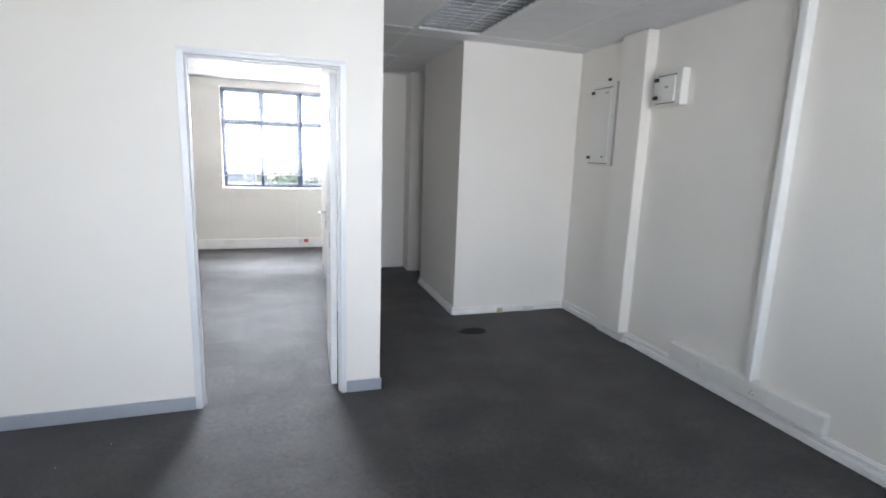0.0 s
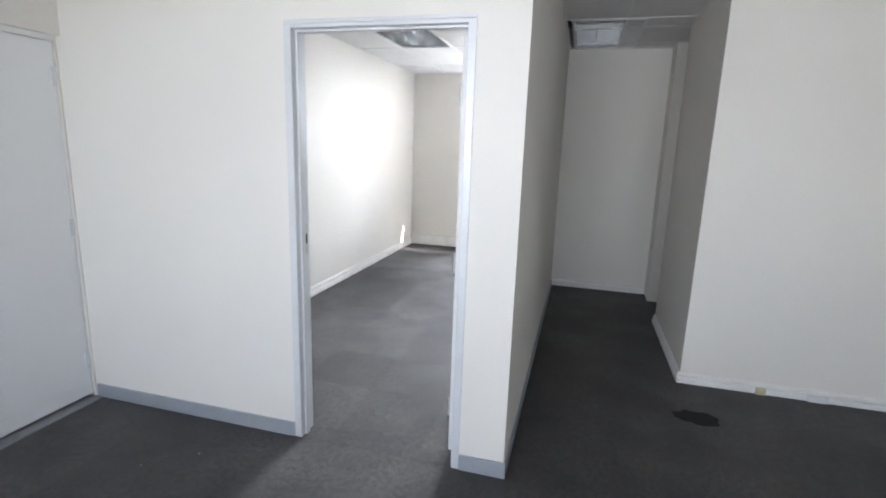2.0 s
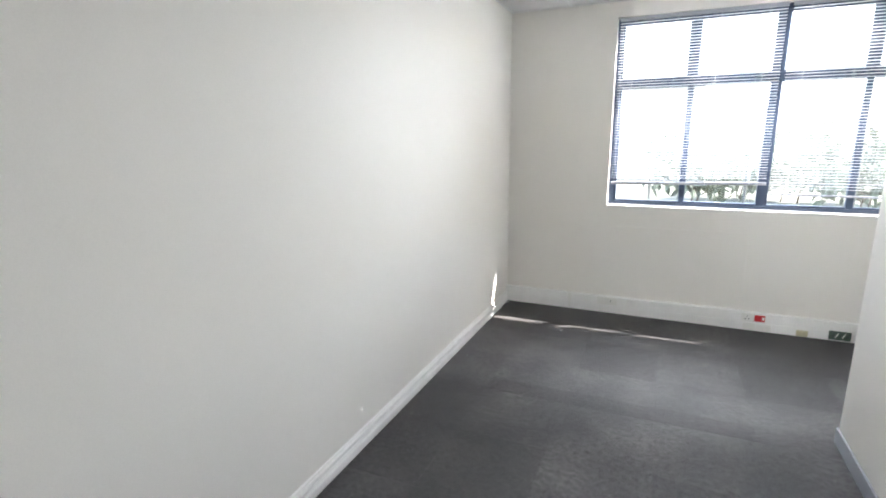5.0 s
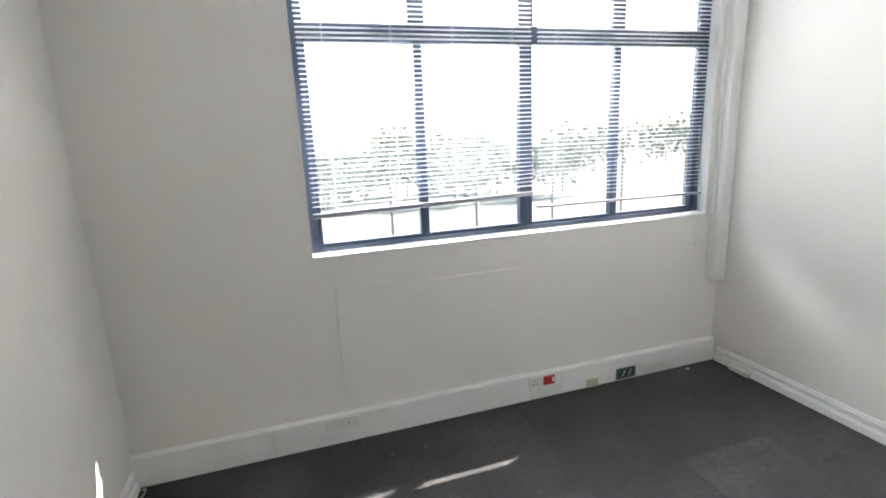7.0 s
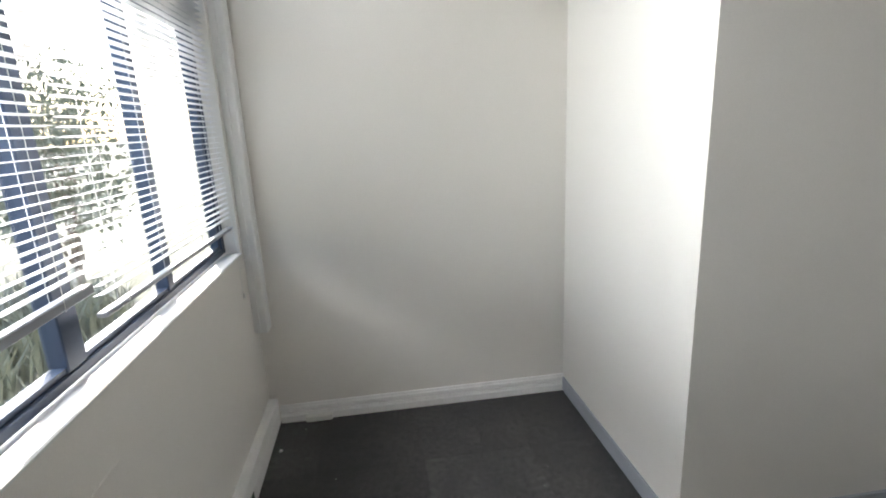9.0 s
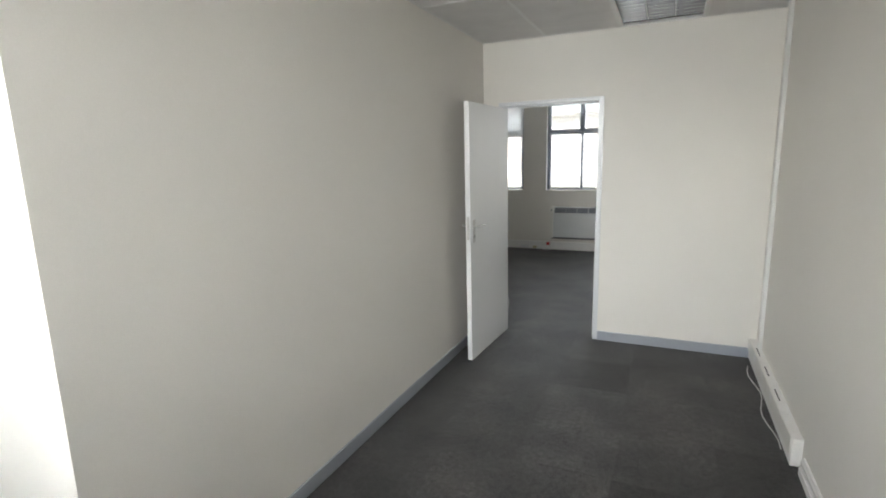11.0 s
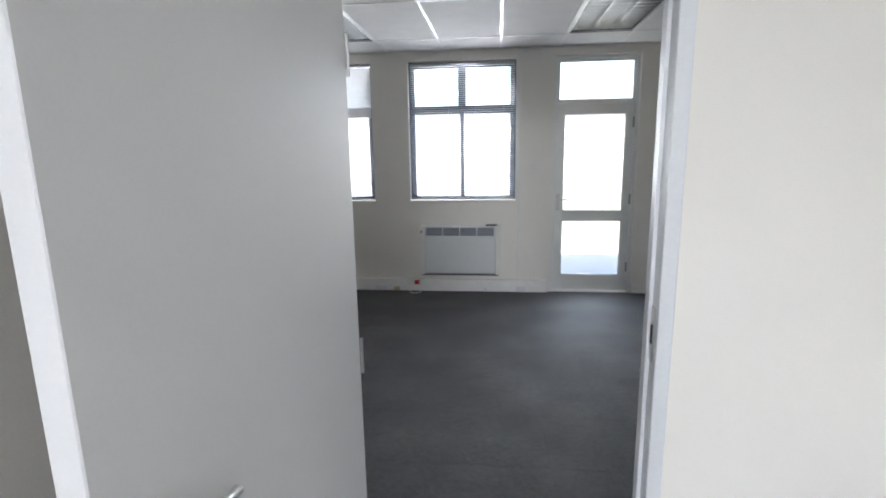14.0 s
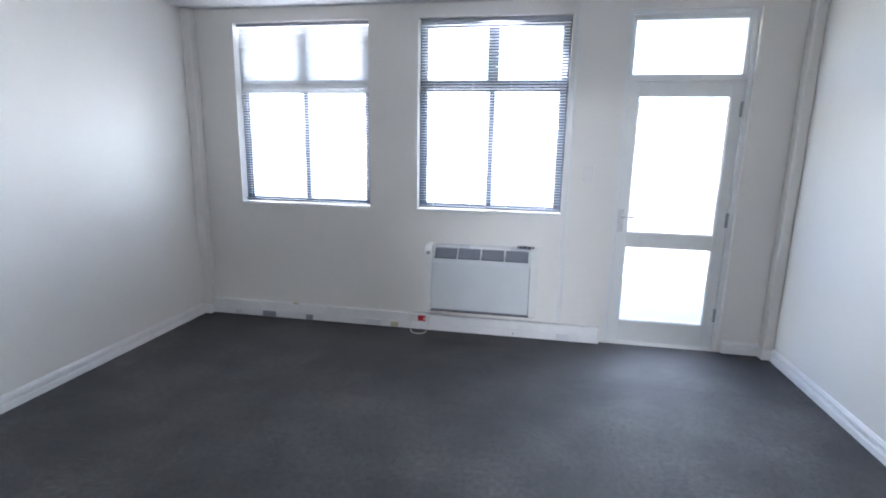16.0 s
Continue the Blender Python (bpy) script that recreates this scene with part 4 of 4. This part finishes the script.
# ---- right wall of the front office ----
def wall_box(y0, y1, z0, z1, label, dark_marks, dep=0.09):
    t = thing("distribution_box", label, "electrical box", (A_R - dep / 2, (y0 + y1) / 2, z0), group="wall electrical boxes")
    x = A_R - dep
    part("body", boxes((x, y0, z0, A_R - 0.0005, y1, z1), bevel=0.004), M_PLASTIC, t)
    d = part("door", boxes((x - 0.012, y0 + 0.055, z0 + 0.03, x - 0.0003, y1 - 0.03, z1 - 0.05), bevel=0.003), M_PLASTIC, t, "plain grey-white access door")
    part("seam", boxes((x - 0.0012, y0 + 0.05, z1 - 0.042, x + 0.001, y1 - 0.03, z1 - 0.036)), M_DARK, t)
    part("seam", boxes((x - 0.0012, y0 + 0.05, z0 + 0.018, x + 0.001, y1 - 0.03, z0 + 0.024)), M_DARK, t)
    for fy, fz, r in dark_marks:
        yy, zz = y0 + (y1 - y0) * fy, z0 + (z1 - z0) * fz
        part("catch", boxes((x - 0.03, yy - r, zz - r * 0.7, x - 0.010, yy + r, zz + r * 0.7), bevel=0.004), M_DARK if r > 0.013 else M_RAIL, d, "black catch knob")
    return t


wall_box(0.745, 1.11, 1.53, 2.262, "flush grey-white electrical box with black catches", [(0.86, 0.90, 0.018), (0.86, 0.10, 0.018), (0.28, 0.88, 0.012), (0.28, 0.11, 0.012), (0.22, 1.03, 0.016)], 0.06)
wall_box(-0.03, 0.25, 2.0, 2.264, "small white electrical box with black catches", [(0.85, 0.74, 0.02), (0.85, 0.24, 0.02), (0.45, 0.52, 0.013)], 0.075)
for ya, yb, z0, dep, lab in ((0.347, 0.655, 0.097, 0.10, "wide painted cable casing up the wall"), (-0.914, -0.862, 0.225, 0.068, "white vertical cable duct up the wall")):
    c = thing("wall_duct", lab, "cable duct", (A_R - dep / 2, (ya + yb) / 2, z0), group="vertical cable ducts")
    part("duct", boxes((A_R - dep, ya, z0, A_R - 0.0005, yb, CEIL - 0.008), bevel=0.003), M_WALL if dep > 0.09 else M_WHITE, c)
    part("cover", boxes((A_R - dep - 0.004, ya + 0.004, z0 + 0.002, A_R - dep - 0.0003, yb - 0.004, CEIL - 0.009), bevel=0.001), M_WALL if dep > 0.09 else M_WHITE, c)
tr = thing("wall_trunking", "white cable trunking box with sockets above the skirting", "trunking", (A_R - 0.03, -0.77, 0.1))
part("body", boxes((A_R - 0.055, -1.365, 0.097, A_R - 0.0005, -0.20, 0.222), bevel=0.004), M_PLASTIC, tr)
part("cover", boxes((A_R - 0.060, -1.36, 0.104, A_R - 0.0553, -0.30, 0.216), bevel=0.002), M_PLASTIC, tr)
for y in (-0.53, -0.96):
    s = part("socket_plate", boxes((A_R - 0.068, y - 0.07, 0.115, A_R - 0.0603, y + 0.07, 0.205), bevel=0.003), M_PLASTIC, tr, "white socket outlet plate")
    for dy, dz in ((0.03, 0.17), (0.018, 0.145), (0.042, 0.145)):
        part("pin_hole", cyl(B(), (A_R - 0.0675, y + dy, dz), (A_R - 0.0690, y + dy, dz), 0.004, 8), M_DARK, s)
    part("rocker", boxes((A_R - 0.072, y - 0.045, 0.145, A_R - 0.0675, y - 0.022, 0.175), bevel=0.002), M_PLASTIC, s)
for x, w, mt in ((2.62, 0.06, M_TAN), (2.95, 0.12, M_SLAT)):
    o = thing("skirting_outlet", "small outlet on the skirting of the pier", "outlet", (x, BLK_Y - 0.03, 0))
    part("box_body", boxes((x - w / 2, BLK_Y - 0.045, 0.002, x + w / 2, BLK_Y - 0.0205, 0.048), bevel=0.004), mt, o)
    part("cover", boxes((x - w / 2 + 0.008, BLK_Y - 0.049, 0.01, x + w / 2 - 0.008, BLK_Y - 0.044, 0.042), bevel=0.001), mt, o)

# ---- marks on the carpet ----
def blot(name, x, y, rx, ry, material, label, seed):
    rng = random.Random(seed)
    bm = B()
    mid = bm.verts.new((x, y, 0.0022))
    ring = []
    for k in range(22):
        a = k / 22 * math.tau
        r = 1 + rng.uniform(-0.18, 0.18)
        ring.append(bm.verts.new((x + rx * r * math.cos(a), y + ry * r * math.sin(a), 0.0014)))
    for k in range(22):
        bm.faces.new((mid, ring[k], ring[(k + 1) % 22]))
    tagged(part(name, bm, material), label, "stain")


blot("carpet_stain", 2.146, 0.921, 0.13, 0.085, M_STAIN, "dark oval stain worn into the carpet", 3)
blot("dust_mark", 1.797, 4.356, 0.07, 0.035, M_SPOT, "pale dusty mark on the carpet", 5)
blot("dust_mark", 0.415, 0.597, 0.016, 0.03, M_SPOT, "pale dusty mark on the carpet", 7)

# ---- outside ----
G = -1.25
structure("ground", boxes((-400, -400, G - 0.3, 400, 400, G)), M_GROUND, "scrubby dry grass ground reaching the horizon", "ground")
structure("gallery", boxes((-6, A_OUT - 2.6, G, 8, A_OUT - 0.004, -0.03)), M_PAVE, "pale concrete walkway outside the front office", "pavement")


def tree(x, y, h, r, seed, label, leaves=720, size=(0.04, 0.09)):
    rng = random.Random(seed)
    t = thing("tree", label, "tree", (x, y, G), group="trees outside")
    bm = B()
    cyl(bm, (x, y, G), (x + 0.1, y, G + h * 0.5), 0.09 * h / 4, 9, 0.05 * h / 4)
    tips = []
    for k in range(9):
        a, z = rng.uniform(0, math.tau), G + h * rng.uniform(0.25, 0.5)
        q = (x + math.cos(a) * r * rng.uniform(0.4, 0.8), y + math.sin(a) * r * rng.uniform(0.4, 0.8), G + h * rng.uniform(0.55, 0.95))
        cyl(bm, (x + 0.05, y, z), q, 0.03 * h / 4, 6, 0.008)
        tips.append(q)
    part("trunk", bm, M_BARK, t)
    verts, faces = [], []
    for k in range(leaves):
        c = Vector(rng.choice(tips)) + Vector((rng.gauss(0, 1), rng.gauss(0, 1), rng.gauss(0, 0.8))) * r * 0.3
        s = rng.uniform(*size)
        e = Euler((rng.uniform(0, 6.3), rng.uniform(0, 6.3), rng.uniform(0, 6.3))).to_matrix()
        n0 = len(verts)
        for u, v, w in ((-1, 0, 0), (0, -0.45, 0.12), (1, 0, 0), (0, 0.45, 0.12)):
            verts.append(tuple(c + e @ (Vector((u, v, w)) * s)))
        faces += [(n0, n0 + 1, n0 + 2), (n0, n0 + 2, n0 + 3)]
    me = bpy.data.meshes.new("crown")
    me.from_pydata(verts, [], faces)
    me.materials.append(M_LEAF)
    ob = new("crown", me)
    ob.parent = t
    ob.matrix_parent_inverse = t.matrix_basis.inverted()
    return t


for k, (x, y, h, r) in enumerate(((6.9, 8.9, 3.3, 0.8), (9.4, 10.6, 4.4, 1.1), (12.2, 11.8, 4.6, 1.3))):
    tree(x, y, h, r, 20 + k, "leafy green tree beyond the window", 1300)
tree(-1.0, 7.6, 1.5, 0.6, 31, "low leafy green bush beyond the window")
rng = random.Random(77)
for k in range(12):
    x, y = 0.8 + 0.95 * k + rng.uniform(-0.5, 0.5), 23.0 + rng.uniform(-1.5, 3.5)
    tree(x, y, rng.uniform(1.5, 2.15), rng.uniform(1.0, 1.5), 40 + k, "low leafy green bush beyond the window", 300, (0.14, 0.30))
for k in range(6):
    tree(-6 + 6.5 * k + rng.uniform(-1, 1), 36 + rng.uniform(-3, 5), rng.uniform(2.0, 2.6), 2.6, 60 + k, "distant green tree beyond the yard", 520, (0.18, 0.34))


def reed_bank(x0, x1, y0, y1, top, count, seed):
    """A sloping earth bank and the dry reedy grass that grows on it."""
    bm = B()
    ends = [[bm.verts.new((x, y, z)) for y, z in ((y0 - 0.7, G), (y0, top - 0.5), (y1, top - 0.35), (y1 + 1.5, G))] for x in (x0, x1)]
    for i in range(3):
        bm.faces.new((ends[0][i], ends[0][i + 1], ends[1][i + 1], ends[1][i]))
    bm.faces.new(ends[0][::-1])
    bm.faces.new(ends[1])
    bmesh.ops.recalc_face_normals(bm, faces=bm.faces[:])
    structure("bank", bm, M_GROUND, "earth bank below the office window", "bank")
    rng = random.Random(seed)
    verts, faces = [], []
    for k in range(count):
        x, f = rng.uniform(x0, x1), rng.random()
        y, z = y0 + (y1 - y0) * f, top - 0.52 + 0.15 * f
        h, a, lean, w = rng.uniform(0.25, 0.62), rng.uniform(0, math.tau), rng.uniform(0.05, 0.42), rng.uniform(0.008, 0.02)
        dx, dy = math.cos(a), math.sin(a)
        n0 = len(verts)
        for u, q in ((0.0, 1.0), (0.55, 0.8), (1.0, 0.06)):
            o = lean * u * u
            verts += [(x + dx * o - dy * w * q, y + dy * o + dx * w * q, z + h * u), (x + dx * o + dy * w * q, y + dy * o - dx * w * q, z + h * u)]
        faces += [(n0, n0 + 1, n0 + 3, n0 + 2), (n0 + 2, n0 + 3, n0 + 5, n0 + 4)]
    me = bpy.data.meshes.new("reed_grass")
    me.from_pydata(verts, [], faces)
    me.materials.append(M_REED)
    tagged(new("reed_grass", me), "dry grey-green reedy grass on the bank", "grass", kind="stuff")


reed_bank(-1.2, 5.2, 7.4, 9.2, 0.15, 5200, 91)
fence = thing("wire_fence", "dark wire fence with steel posts", "fence", (4, 12, G))
for k in range(9):
    part("post", cyl(B(), (-2 + 1.8 * k, 12.6, G), (-2 + 1.8 * k, 12.6, G + 2.5), 0.03, 8), M_WIRE, fence)
for z in (1.3, 1.85, 2.4):
    part("wire_strand", cyl(B(), (-2, 12.6, G + z), (12.4, 12.6, G + z), 0.016, 5), M_WIRE, fence)


def house(x0, y0, x1, y1, h, face, label):
    t = thing("building", label, "building", ((x0 + x1) / 2, (y0 + y1) / 2, G))
    part("wall", boxes((x0, y0, G, x1, y1, G + h)), M_FACADE, t)
    part("roof", boxes((x0 - 0.4, y0 - 0.4, G + h, x1 + 0.4, y1 + 0.4, G + h + 0.3)), M_ROOF, t)
    yf = y1 if face > 0 else y0
    n = int((x1 - x0) / 2.4)
    for fl in range(int(h / 3)):
        for k in range(n):
            cx = x0 + (k + 0.5) * (x1 - x0) / n
            w = part("window", boxes((cx - 0.65, yf - 0.02, G + 1 + fl * 3, cx + 0.65, yf + 0.02 , G + 2.3 + fl * 3)), M_SLAT, t)
            part("sill", boxes((cx - 0.72, yf - 0.06, G + 0.92 + fl * 3, cx + 0.72, yf + 0.06, G + 0.995 + fl * 3)), M_WHITE, w)
    return t


house(-31, -52, 18, -44, 6.4, 1, "pale plastered two-storey building across the yard")
house(-16, 46, 2, 54, 6.4, -1, "pale distant two-storey building behind trees")

# ---- carpet tiles ----
tile_mesh = {}


def tile(w, d, pile):
    key = (round(w, 3), round(d, 3), pile.name)
    if key not in tile_mesh:
        bm = boxes((-w / 2, -d / 2, -0.007, w / 2, d / 2, 0.0))
        top = [e for e in bm.edges if all(v.co.z > -0.001 for v in e.verts)]
        bmesh.ops.bevel(bm, geom=top, offset=0.0009, segments=1, affect="EDGES")
        tile_mesh[key] = mesh_of("carpet_tile", bm, pile)
    return tile_mesh[key]


FLOOR_RECTS = [(A_L - 0.05, A_R, A_W, 0.0), (P_A, A_R, 0.0, BLK_Y), (P_A, BLK_X, BLK_Y, BLK_Y2), (P_A, A_R, BLK_Y2, NIB), (P_A, BLK_X + 0.01, NIB, HALL),
               (0.0, OP_W, 0.0, D_T), (B_L, P_B, D_T, B_REC), (B_L, B_R, B_REC, B_W)]
for fx0, fx1, fy0, fy1 in FLOOR_RECTS:
    xs, ys = lines(fx0, fx1, 0.16, 0.5), lines(fy0, fy1, 0.11, 0.5)
    for xa, xb in zip(xs, xs[1:]):
        for ya, yb in zip(ys, ys[1:]):
            share("carpet_tile", tile(xb - xa - 0.0002, yb - ya - 0.0002, M_CARPET_B if fy0 >= D_T and fx1 <= B_R and fx0 <= B_L else M_CARPET), floor, Matrix.Translation(((xa + xb) / 2, (ya + yb) / 2, random.uniform(-0.0003, 0.0003))))
# outer door step
structure("door_step", boxes((EXT[0] + 0.002, A_OUT - 0.05, -0.028, EXT[1] - 0.002, A_W - 0.001, -0.0005)), M_PAVE, "concrete step under the outer door", "threshold")

# lint and crumbs on the carpet
rng = random.Random(11)
bm = B()
for k in range(34):
    rx0, rx1, ry0, ry1 = rng.choice(((B_L + 0.1, P_B - 0.1, 0.3, 3.6), (B_L + 0.1, B_R - 0.1, 3.9, 5.2), (A_L + 0.1, A_R - 0.1, -4.0, -0.1)))
    x, y, q = rng.uniform(rx0, rx1), rng.uniform(ry0, ry1), rng.uniform(0.001, 0.0026)
    box(bm, x - q, y - q * 0.6, 0.0005, x + q, y + q * 0.6, q * 0.9)
tagged(part("lint", bm, M_PAPER), "pale lint and crumbs scattered on the carpet", "litter", kind="stuff")
